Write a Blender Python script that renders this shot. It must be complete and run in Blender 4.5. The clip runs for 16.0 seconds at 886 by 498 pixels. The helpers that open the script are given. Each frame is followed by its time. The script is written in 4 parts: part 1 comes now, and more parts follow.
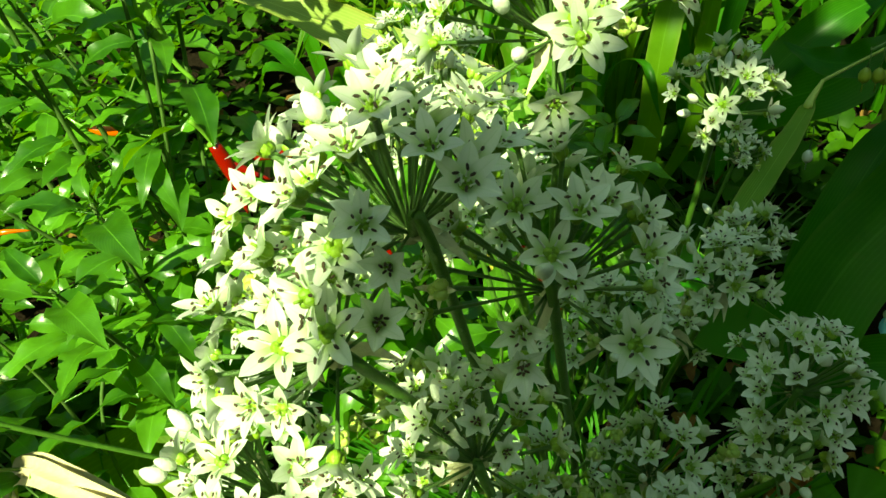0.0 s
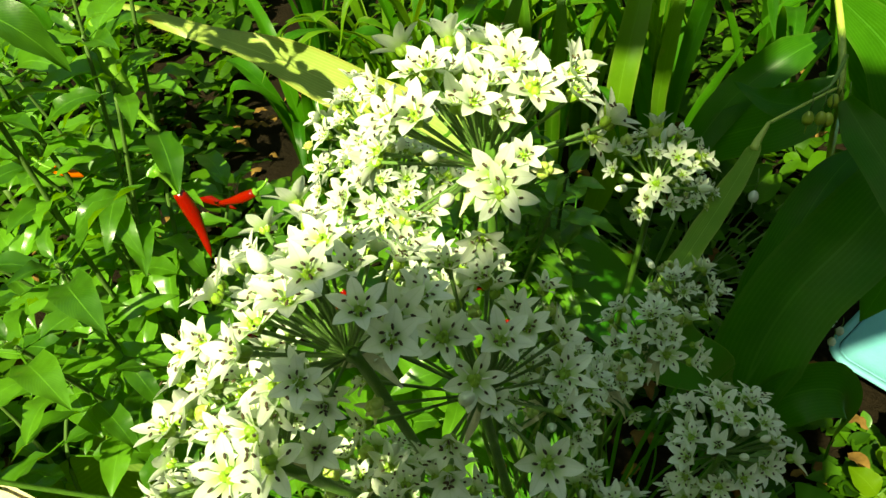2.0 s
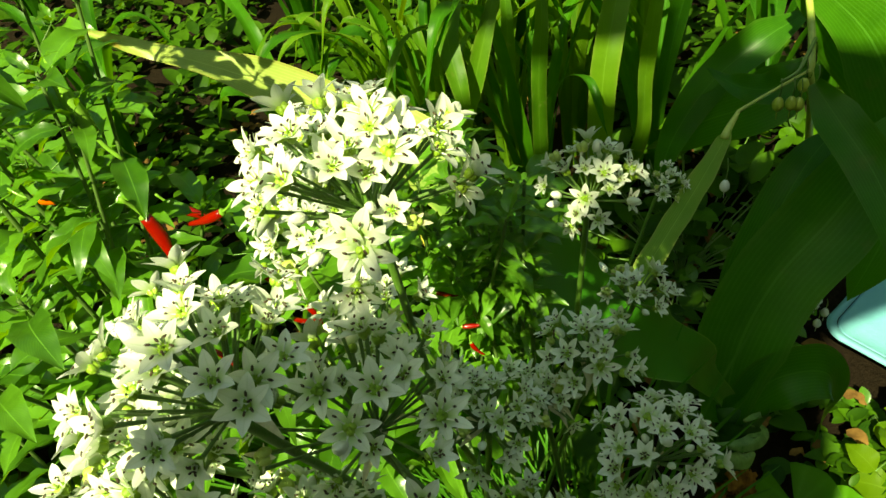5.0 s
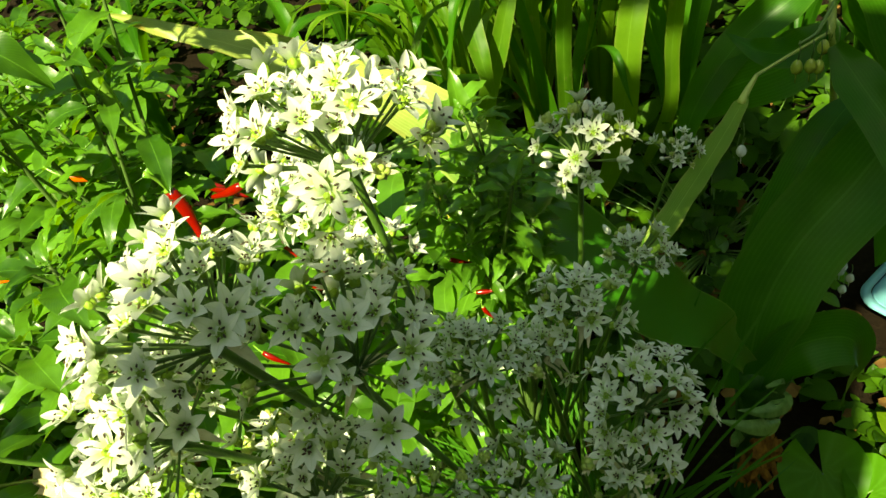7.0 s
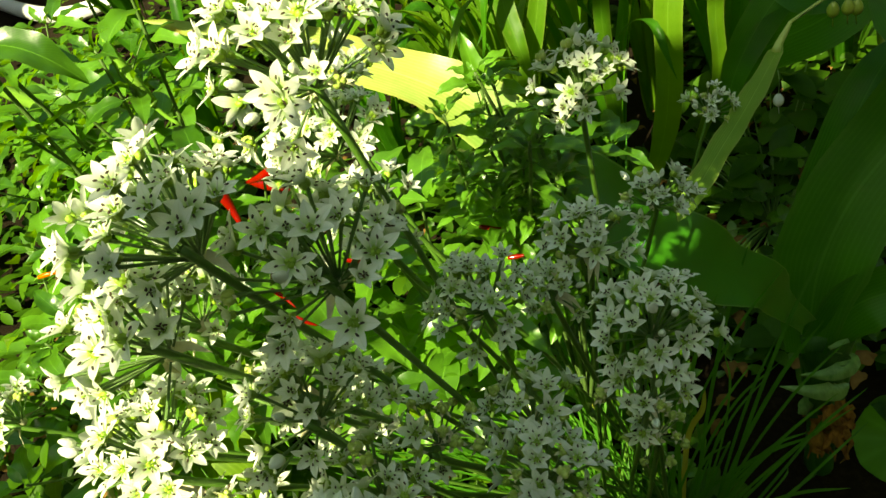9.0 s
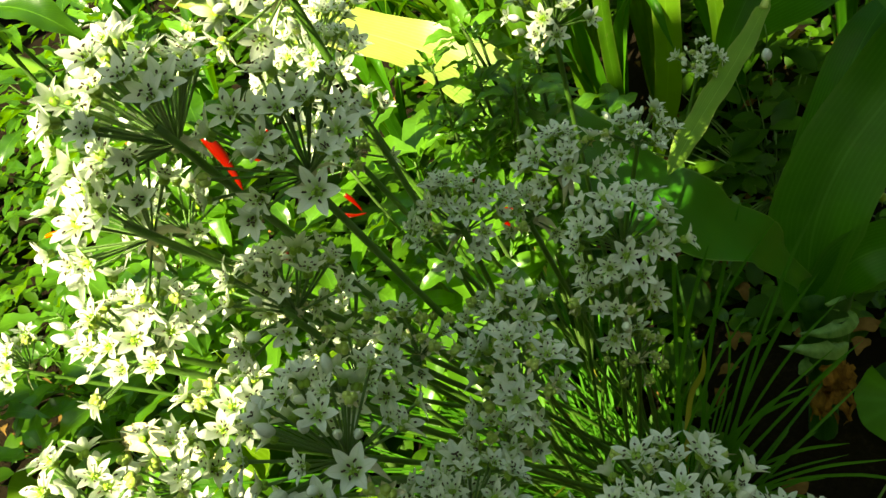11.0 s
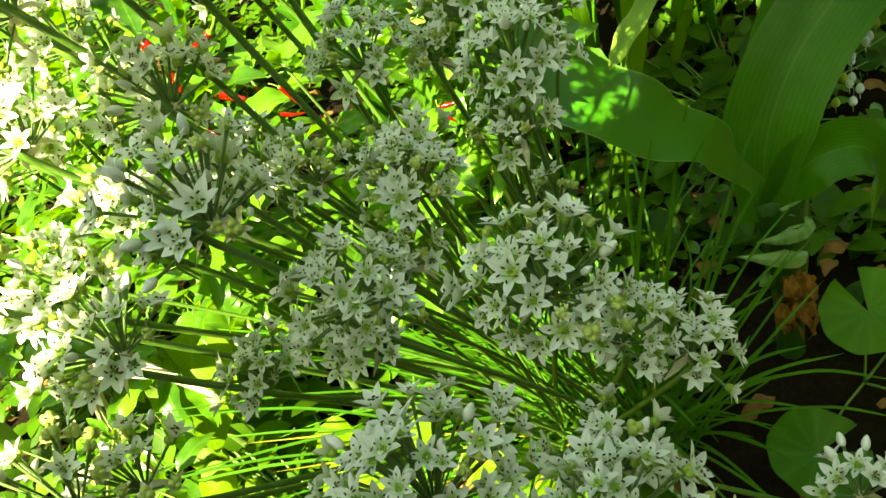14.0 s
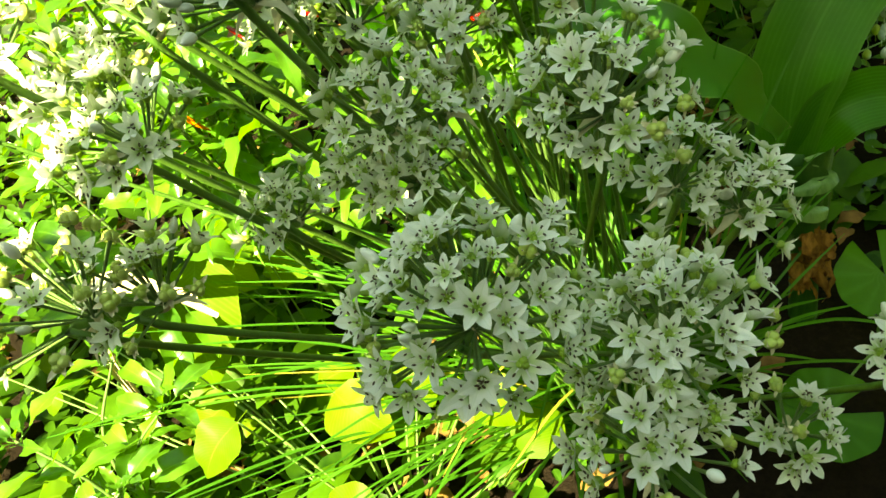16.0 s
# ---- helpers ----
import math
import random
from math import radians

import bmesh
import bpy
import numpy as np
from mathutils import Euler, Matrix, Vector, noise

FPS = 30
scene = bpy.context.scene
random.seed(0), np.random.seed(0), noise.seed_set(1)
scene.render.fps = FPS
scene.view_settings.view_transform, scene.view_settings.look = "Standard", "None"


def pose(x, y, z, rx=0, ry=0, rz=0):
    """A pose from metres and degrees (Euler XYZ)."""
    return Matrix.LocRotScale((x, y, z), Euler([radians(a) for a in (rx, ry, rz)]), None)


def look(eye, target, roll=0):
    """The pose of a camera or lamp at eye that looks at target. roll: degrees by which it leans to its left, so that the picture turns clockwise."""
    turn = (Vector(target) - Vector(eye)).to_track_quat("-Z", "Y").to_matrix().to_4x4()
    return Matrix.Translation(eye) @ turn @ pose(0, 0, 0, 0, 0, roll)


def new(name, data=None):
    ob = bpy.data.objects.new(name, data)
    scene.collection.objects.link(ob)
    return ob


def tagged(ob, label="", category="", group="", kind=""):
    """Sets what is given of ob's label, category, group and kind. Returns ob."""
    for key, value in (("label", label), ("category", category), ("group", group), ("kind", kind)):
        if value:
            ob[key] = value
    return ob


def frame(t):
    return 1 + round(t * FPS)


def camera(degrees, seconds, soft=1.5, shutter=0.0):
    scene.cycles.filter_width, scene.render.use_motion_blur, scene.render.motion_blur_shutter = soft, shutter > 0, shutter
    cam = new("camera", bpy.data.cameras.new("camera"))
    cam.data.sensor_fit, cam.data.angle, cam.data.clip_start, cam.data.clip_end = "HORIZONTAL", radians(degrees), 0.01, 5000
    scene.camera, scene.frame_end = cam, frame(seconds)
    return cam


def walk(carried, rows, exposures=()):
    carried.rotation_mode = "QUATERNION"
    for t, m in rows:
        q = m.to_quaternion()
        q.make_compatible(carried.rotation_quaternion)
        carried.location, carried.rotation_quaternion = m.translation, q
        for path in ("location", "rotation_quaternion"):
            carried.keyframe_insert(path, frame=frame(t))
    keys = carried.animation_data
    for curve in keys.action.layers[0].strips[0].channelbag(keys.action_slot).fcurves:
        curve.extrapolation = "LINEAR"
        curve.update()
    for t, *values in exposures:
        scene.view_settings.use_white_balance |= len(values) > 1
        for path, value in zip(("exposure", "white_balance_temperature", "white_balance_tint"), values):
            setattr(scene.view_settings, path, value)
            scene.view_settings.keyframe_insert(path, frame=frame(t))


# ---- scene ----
cam = camera(62.4, 16.0)
PATH = [
    (0, (0.00893, 0.00958, 0.59891), (-0.04014, 0.38554, 0.27295), -8.245),
    (0.5, (0.0015, 0.01338, 0.59943), (-0.04223, 0.38959, 0.273), -6.151),
    (0.8, (0.00592, 0.00816, 0.60618), (-0.03278, 0.38488, 0.2797), -6.394),
    (1, (0.01086, 0.01534, 0.60691), (-0.02171, 0.39292, 0.28077), -5.547),
    (1.5, (0.01804, 0.015, 0.61611), (-0.01443, 0.39265, 0.29003), -5.955),
    (2, (0.01795, 0.01392, 0.62353), (-0.01191, 0.39109, 0.29665), -6.174),
    (2.5, (0.02148, 0.01538, 0.62639), (-0.01026, 0.39117, 0.2981), -7.068),
    (3, (0.02826, 0.01427, 0.6278), (-0.00269, 0.38987, 0.29922), -7.316),
    (3.5, (0.03126, 0.01665, 0.63132), (-0.00011, 0.39233, 0.30286), -8.081),
    (4, (0.03543, 0.01795, 0.63273), (0.00512, 0.39083, 0.30101), -8.116),
    (4.2, (0.03732, 0.01847, 0.63312), (0.00634, 0.391, 0.30106), -8.663),
    (6.3, (0.05611, 0.01433, 0.63498), (-0.00063, 0.37606, 0.29448), -12.486),
    (6.5, (0.05637, 0.01346, 0.63367), (-0.00348, 0.37382, 0.29227), -12.800),
    (7, (0.06155, 0.00473, 0.63407), (-0.00847, 0.36581, 0.29536), -14.230),
    (7.5, (0.06944, -0.00148, 0.63028), (-0.01607, 0.36242, 0.29821), -16.977),
    (8, (0.07151, -0.00608, 0.6221), (-0.02745, 0.36061, 0.29691), -19.210),
    (8.5, (0.07186, -0.01054, 0.62287), (-0.04432, 0.35748, 0.30497), -21.152),
    (9, (0.0817, -0.01348, 0.61449), (-0.03465, 0.35037, 0.29188), -22.375),
    (9.2, (0.08148, -0.01713, 0.61072), (-0.03575, 0.34563, 0.2872), -22.137),
    (11.3, (0.093, -0.04338, 0.59423), (-0.03494, 0.32166, 0.27741), -24.814),
    (11.5, (0.09467, -0.04578, 0.5922), (-0.03471, 0.31848, 0.27507), -25.226),
    (12, (0.10266, -0.05174, 0.58929), (-0.02941, 0.31379, 0.27472), -26.128),
    (12.5, (0.11066, -0.05937, 0.58142), (-0.02285, 0.30779, 0.26939), -26.979),
    (13, (0.11302, -0.0639, 0.57196), (-0.01814, 0.30219, 0.25767), -27.083),
    (13.5, (0.11487, -0.07198, 0.56047), (-0.01397, 0.29046, 0.24104), -26.917),
    (14, (0.11233, -0.07888, 0.54795), (-0.0162, 0.28211, 0.22675), -26.532),
    (14.5, (0.11157, -0.08639, 0.53995), (-0.01636, 0.27576, 0.21981), -25.829),
    (15, (0.10597, -0.09119, 0.53087), (-0.02025, 0.27085, 0.20994), -25.270),
    (15.5, (0.09609, -0.09669, 0.52257), (-0.02928, 0.26456, 0.20042), -24.057),
    (16, (0.08827, -0.10334, 0.51221), (-0.03925, 0.25535, 0.18806), -23.467),
]
LIGHT = [(0, 1.22, 9800, -46), (2, 1.27, 10100, -31), (4, 1.26, 10000, -29), (6.5, 1.40, 10000, -22), (9, 1.47, 9900, -21), (12, 2.02, 10200, -22), (14.5, 2.82, 11000, -18), (16, 2.86, 11000, -20)]
walk(cam, [(t, look(eye, target, roll)) for t, eye, target, roll in PATH], exposures=LIGHT)

# ---- world, sun ----
world = bpy.data.worlds.new("sky")
scene.world = world
world.use_nodes = True
SUN = Vector((-0.25, -0.60, 0.76)).normalized()
wn, wl = world.node_tree.nodes, world.node_tree.links
sky = wn.new("ShaderNodeTexSky")
sky.sky_type, sky.sun_disc = "NISHITA", False
sky.sun_elevation = math.asin(SUN.z)
sky.sun_rotation = math.atan2(SUN.x, SUN.y)
air = wn.new("ShaderNodeHueSaturation")
air.inputs["Saturation"].default_value = 0.95
wl.new(sky.outputs[0], air.inputs["Color"])
wl.new(air.outputs[0], wn["Background"].inputs[0])
wn["Background"].inputs[1].default_value = 0.080
lamp = bpy.data.lights.new("sun", "SUN")
lamp.energy, lamp.angle, lamp.color = 5.0, radians(0.53), (1.0, 0.91, 0.84)
sun = new("sun", lamp)
sun.matrix_world = look(SUN * 20, (0, 0, 0))

GROUND = -0.08


# ---- materials ----
def material(name):
    m = bpy.data.materials.new(name)
    m.use_nodes = True
    nt = m.node_tree
    return m, nt, nt.nodes, nt.links, nt.nodes["Principled BSDF"]


def ramp(nodes, stops):
    r = nodes.new("ShaderNodeValToRGB")
    e = r.color_ramp.elements
    while len(e) < len(stops):
        e.new(0.5)
    for k, (p, c) in enumerate(stops):
        e[k].position, e[k].color = p, (*c, 1)
    return r


def coords(nodes, links, scale, kind="Object"):
    tc = nodes.new("ShaderNodeTexCoord")
    mp = nodes.new("ShaderNodeMapping")
    mp.inputs["Scale"].default_value = scale
    links.new(tc.outputs[kind], mp.inputs[0])
    return mp.outputs[0]


def noise_tex(nodes, links, vec, scale, detail=3.0, rough=0.6):
    n = nodes.new("ShaderNodeTexNoise")
    n.inputs["Scale"].default_value, n.inputs["Detail"].default_value, n.inputs["Roughness"].default_value = scale, detail, rough
    links.new(vec, n.inputs["Vector"])
    return n.outputs["Fac"]


def mix_rgb(nodes, links, fac, a, b, mode="MIX"):
    m = nodes.new("ShaderNodeMix")
    m.data_type, m.blend_type = "RGBA", mode
    for s, v in ((m.inputs[0], fac), (m.inputs[6], a), (m.inputs[7], b)):
        if isinstance(v, (int, float)):
            s.default_value = v
        elif isinstance(v, tuple):
            s.default_value = (*v, 1)
        else:
            links.new(v, s)
    return m.outputs[2]


def math_node(nodes, links, op, a, b=0.0):
    m = nodes.new("ShaderNodeMath")
    m.operation = op
    for s, v in ((m.inputs[0], a), (m.inputs[1], b)):
        if isinstance(v, (int, float)):
            s.default_value = v
        else:
            links.new(v, s)
    return m.outputs[0]


def thin(m, nt, nodes, links, bsdf, colour, through_colour, share):
    """Lets part of the light through a thin leaf or petal."""
    tr = nodes.new("ShaderNodeBsdfTranslucent")
    links.new(through_colour, tr.inputs[0])
    mx = nodes.new("ShaderNodeMixShader")
    mx.inputs[0].default_value = share
    links.new(bsdf.outputs[0], mx.inputs[1])
    links.new(tr.outputs[0], mx.inputs[2])
    links.new(mx.outputs[0], nodes["Material Output"].inputs[0])
    links.new(colour, bsdf.inputs["Base Color"])


def leaf_material(name, dark, light, glow, rough=0.42, share=0.42, veins=0.0, vein_scale=60.0, spots=0.0, spot_colour=(0.25, 0.16, 0.05), lengthwise=True, polar=False, base_colour=None, gloss=0.12):
    """UV: x across the blade (0.5 is the midrib), y along it."""
    m, nt, nodes, links, bsdf = material(name)
    info = nodes.new("ShaderNodeObjectInfo")
    geo = nodes.new("ShaderNodeNewGeometry")
    pos = coords(nodes, links, (1, 1, 1))
    n1 = noise_tex(nodes, links, pos, 45, 4)
    n2 = noise_tex(nodes, links, pos, 420, 3)
    rnd = math_node(nodes, links, "ADD", info.outputs["Random"], geo.outputs["Random Per Island"])
    rnd = math_node(nodes, links, "FRACT", rnd)
    f = math_node(nodes, links, "MULTIPLY", rnd, 0.6)
    f = math_node(nodes, links, "ADD", f, math_node(nodes, links, "MULTIPLY", math_node(nodes, links, "SUBTRACT", n1, 0.3), 0.7))
    c = mix_rgb(nodes, links, f, dark, light)
    c = mix_rgb(nodes, links, math_node(nodes, links, "MULTIPLY", n2, 0.35), c, tuple(0.55 * v for v in dark))
    uv = nodes.new("ShaderNodeTexCoord")
    sep = nodes.new("ShaderNodeSeparateXYZ")
    links.new(uv.outputs["UV"], sep.inputs[0])
    off = math_node(nodes, links, "ABSOLUTE", math_node(nodes, links, "SUBTRACT", sep.outputs[0], 0.5))
    rib = math_node(nodes, links, "MULTIPLY", math_node(nodes, links, "LESS_THAN", off, 0.014), 0.0 if polar else 1.0)
    wave = nodes.new("ShaderNodeTexWave")
    wave.inputs["Scale"].default_value = 1.0
    wave.inputs["Distortion"].default_value, wave.inputs["Detail"].default_value = 3.0, 3.0
    comb = nodes.new("ShaderNodeCombineXYZ")
    if lengthwise:
        links.new(math_node(nodes, links, "MULTIPLY", sep.outputs[0], vein_scale / 20), comb.inputs[0])
    else:
        links.new(math_node(nodes, links, "MULTIPLY", math_node(nodes, links, "SUBTRACT", sep.outputs[1], math_node(nodes, links, "MULTIPLY", off, 0.55)), vein_scale / 20), comb.inputs[0])
    links.new(comb.outputs[0], wave.inputs["Vector"])
    vfac = math_node(nodes, links, "MULTIPLY", math_node(nodes, links, "POWER", wave.outputs["Fac"], 3.0), math_node(nodes, links, "MULTIPLY", n1, veins))
    pale = tuple(min(1, 1.5 * v + 0.03) for v in light)
    c = mix_rgb(nodes, links, vfac, c, pale)
    c = mix_rgb(nodes, links, math_node(nodes, links, "MULTIPLY", rib, 0.3), c, pale)
    if base_colour:
        age = ramp(nodes, [(0.56, (0, 0, 0)), (0.70, (1, 1, 1))])
        links.new(sep.outputs[1], age.inputs[0])
        c = mix_rgb(nodes, links, age.outputs[0], mix_rgb(nodes, links, f, base_colour, tuple(1.8 * q for q in base_colour)), c)
    if spots:
        sp = ramp(nodes, [(0.62, (0, 0, 0)), (0.70, (1, 1, 1))])
        links.new(noise_tex(nodes, links, pos, 26, 5, 0.7), sp.inputs[0])
        edge = ramp(nodes, [(0.40, (0, 0, 0)), (0.5, (1, 1, 1))])
        links.new(off, edge.inputs[0])
        sf = math_node(nodes, links, "MAXIMUM", sp.outputs[0], math_node(nodes, links, "MULTIPLY", edge.outputs[0], n1))
        if base_colour:
            sf = math_node(nodes, links, "MULTIPLY", sf, age.outputs[0])
        c = mix_rgb(nodes, links, math_node(nodes, links, "MULTIPLY", sf, spots), c, spot_colour)
    if not polar:
        margin = math_node(nodes, links, "GREATER_THAN", off, 0.482)
        c = mix_rgb(nodes, links, math_node(nodes, links, "MULTIPLY", margin, 0.12), c, pale)
    through_c = mix_rgb(nodes, links, 0.75, c, glow)
    thin(m, nt, nodes, links, bsdf, c, through_c, share)
    bsdf.inputs["Roughness"].default_value = rough
    bsdf.inputs["Specular IOR Level"].default_value = gloss
    bump = nodes.new("ShaderNodeBump")
    bump.inputs["Strength"].default_value, bump.inputs["Distance"].default_value = 0.3, 0.0004
    ridge = math_node(nodes, links, "MULTIPLY", wave.outputs["Fac"], 0.10 if veins else 0.0)
    links.new(math_node(nodes, links, "ADD", ridge, math_node(nodes, links, "MULTIPLY", n2, 0.5)), bump.inputs["Height"])
    links.new(bump.outputs[0], bsdf.inputs["Normal"])
    return m


def plain_material(name, a, b, scale, rough=0.5, stretch=(1, 1, 1), bump_d=0.0004, spec=0.5, sss=0.0):
    m, nt, nodes, links, bsdf = material(name)
    pos = coords(nodes, links, stretch)
    n = noise_tex(nodes, links, pos, scale, 5, 0.65)
    n2 = noise_tex(nodes, links, pos, scale * 6, 3)
    info = nodes.new("ShaderNodeObjectInfo")
    f = math_node(nodes, links, "ADD", math_node(nodes, links, "MULTIPLY", info.outputs["Random"], 0.35), math_node(nodes, links, "SUBTRACT", math_node(nodes, links, "MULTIPLY", n, 1.5), 0.4))
    c = mix_rgb(nodes, links, f, a, b)
    links.new(c, bsdf.inputs["Base Color"])
    bsdf.inputs["Roughness"].default_value = rough
    bsdf.inputs["Specular IOR Level"].default_value = spec
    bump = nodes.new("ShaderNodeBump")
    bump.inputs["Strength"].default_value, bump.inputs["Distance"].default_value = 0.6, bump_d
    links.new(math_node(nodes, links, "ADD", n, n2), bump.inputs["Height"])
    links.new(bump.outputs[0], bsdf.inputs["Normal"])
    return m


def petal_material():
    m, nt, nodes, links, bsdf = material("tepal_white")
    tc = nodes.new("ShaderNodeTexCoord")
    sep = nodes.new("ShaderNodeSeparateXYZ")
    links.new(tc.outputs["UV"], sep.inputs[0])
    base = ramp(nodes, [(0.0, (0.13, 0.27, 0.02)), (0.32, (0.46, 0.64, 0.20)), (0.60, (0.89, 0.93, 0.83))])
    links.new(sep.outputs[1], base.inputs[0])
    off = math_node(nodes, links, "ABSOLUTE", math_node(nodes, links, "SUBTRACT", sep.outputs[0], 0.5))
    rib = ramp(nodes, [(0.02, (1, 1, 1)), (0.07, (0, 0, 0))])
    links.new(off, rib.inputs[0])
    c = mix_rgb(nodes, links, math_node(nodes, links, "MULTIPLY", rib.outputs[0], 0.35), base.outputs[0], (0.55, 0.66, 0.40))
    info = nodes.new("ShaderNodeObjectInfo")
    c = mix_rgb(nodes, links, math_node(nodes, links, "MULTIPLY", info.outputs["Random"], 0.25), c, (0.82, 0.87, 0.70))
    thin(m, nt, nodes, links, bsdf, c, mix_rgb(nodes, links, 0.5, c, (0.84, 0.90, 0.74)), 0.42)
    bsdf.inputs["Roughness"].default_value = 0.5
    return m


M = {
    "tepal": petal_material(),
    "bud": plain_material("bud_white", (0.62, 0.70, 0.48), (0.86, 0.88, 0.80), 260, 0.5),
    "ovary": plain_material("ovary_green", (0.16, 0.30, 0.02), (0.32, 0.46, 0.06), 300, 0.4),
    "capsule": plain_material("capsule_green", (0.30, 0.42, 0.06), (0.50, 0.60, 0.16), 200, 0.4),
    "withered": plain_material("withered_tepal", (0.50, 0.46, 0.26), (0.70, 0.68, 0.46), 300, 0.7),
    "anther": plain_material("anther_dark", (0.018, 0.014, 0.012), (0.11, 0.075, 0.03), 700, 0.7),
    "filament": plain_material("filament_white", (0.7, 0.74, 0.62), (0.85, 0.86, 0.8), 300, 0.5),
    "scape": plain_material("flower_stalk_green", (0.06, 0.15, 0.02), (0.14, 0.28, 0.045), 60, 0.42, (6, 6, 1)),
    "pedicel": plain_material("pedicel_green", (0.07, 0.16, 0.03), (0.17, 0.29, 0.07), 120, 0.45),
    "chive_leaf": leaf_material("chive_leaf", (0.030, 0.12, 0.012), (0.10, 0.28, 0.028), (0.22, 0.50, 0.03), 0.36, 0.30, 0.3, 90),
    "chive_dry": leaf_material("chive_leaf_yellow", (0.45, 0.38, 0.05), (0.55, 0.50, 0.10), (0.6, 0.5, 0.1), 0.5, 0.3, 0.2, 90),
    "chili_leaf": leaf_material("chili_leaf", (0.006, 0.042, 0.005), (0.185, 0.43, 0.040), (0.29, 0.58, 0.024), 0.28, 0.35, 0.16, 160, lengthwise=False, gloss=0.55),
    "grass_leaf": leaf_material("broad_grass_leaf", (0.011, 0.062, 0.004), (0.070, 0.225, 0.014), (0.16, 0.40, 0.014), 0.36, 0.33, 0.30, 110, 0.30, (0.12, 0.13, 0.03), gloss=0.16),
    "tall_leaf": leaf_material("tall_grass_leaf", (0.03, 0.11, 0.008), (0.15, 0.29, 0.022), (0.36, 0.56, 0.03), 0.40, 0.38, 0.25, 160, 0.35, (0.35, 0.28, 0.10)),
    "old_leaf": leaf_material("old_broad_leaf", (0.15, 0.28, 0.03), (0.52, 0.60, 0.17), (0.46, 0.56, 0.10), 0.36, 0.25, 0.38, 110, 0.8, (0.34, 0.22, 0.05), base_colour=(0.026, 0.118, 0.009), gloss=0.3),
    "dry_edge_leaf": leaf_material("dry_edged_leaf", (0.11, 0.25, 0.025), (0.29, 0.44, 0.07), (0.36, 0.54, 0.06), 0.45, 0.3, 0.45, 80, 0.55, (0.50, 0.38, 0.17), gloss=0.15),
    "weed_leaf": leaf_material("weed_leaf", (0.006, 0.028, 0.003), (0.095, 0.22, 0.016), (0.22, 0.42, 0.016), 0.45, 0.27, 0.0, 58, polar=True),
    "round_leaf": leaf_material("round_leaf", (0.03, 0.13, 0.009), (0.10, 0.28, 0.018), (0.30, 0.62, 0.025), 0.42, 0.36, 0.35, 64, polar=True),
    "lime_leaf": leaf_material("bright_lime_leaf", (0.05, 0.13, 0.008), (0.18, 0.29, 0.018), (0.46, 0.62, 0.03), 0.45, 0.45, 0.35, 130, lengthwise=False),
    "wood": plain_material("chili_stem", (0.05, 0.11, 0.02), (0.12, 0.20, 0.045), 80, 0.6, (5, 5, 1)),
    "red": plain_material("chili_red", (0.14, 0.002, 0.002), (0.25, 0.004, 0.003), 25, 0.16, spec=0.6, bump_d=0.0001),
    "orange": plain_material("chili_orange", (0.62, 0.07, 0.008), (0.72, 0.17, 0.012), 25, 0.18, spec=0.6, bump_d=0.0001),
    "green_fruit": plain_material("chili_green", (0.12, 0.28, 0.03), (0.22, 0.40, 0.06), 25, 0.18, spec=0.6, bump_d=0.0001),
    "sheath": plain_material("stalk_sheath", (0.018, 0.07, 0.008), (0.06, 0.15, 0.025), 22, 0.5, (8, 8, 1), spec=0.15),
    "leaf_base": plain_material("pale_leaf_base", (0.05, 0.15, 0.02), (0.25, 0.43, 0.12), 24, 0.4, (8, 8, 1), spec=0.4),
    "dry": plain_material("dry_husk", (0.06, 0.026, 0.006), (0.46, 0.24, 0.045), 70, 0.8, (3, 3, 1), 0.0015, spec=0.1),
    "straw": plain_material("pale_straw", (0.52, 0.42, 0.24), (0.78, 0.68, 0.46), 40, 0.75, (1, 8, 8), 0.001),
    "bead_green": plain_material("seed_bead_green", (0.26, 0.36, 0.04), (0.42, 0.52, 0.08), 90, 0.28, spec=0.6),
    "bead_white": plain_material("seed_bead_grey_white", (0.52, 0.58, 0.50), (0.74, 0.80, 0.74), 90, 0.22, spec=0.6),
    "blue": plain_material("pale_blue_plastic", (0.10, 0.33, 0.42), (0.20, 0.45, 0.52), 9, 0.45, bump_d=0.002),
    "white_plastic": plain_material("white_plastic", (0.70, 0.71, 0.72), (0.84, 0.84, 0.84), 12, 0.4),
    "blocker_grey": plain_material("shade_board_grey", (0.30, 0.28, 0.25), (0.42, 0.40, 0.36), 14, 0.9, bump_d=0.003),
    "litter": plain_material("dead_leaf", (0.07, 0.035, 0.012), (0.26, 0.15, 0.045), 50, 0.85, bump_d=0.001, spec=0.08),
    # Dark green so the added unseen walls bounce back little light, and that greenish.
    "sky_block_green": plain_material("sky_block_green", (0.030, 0.042, 0.022), (0.085, 0.10, 0.055), 6, 0.95, bump_d=0.01),
}


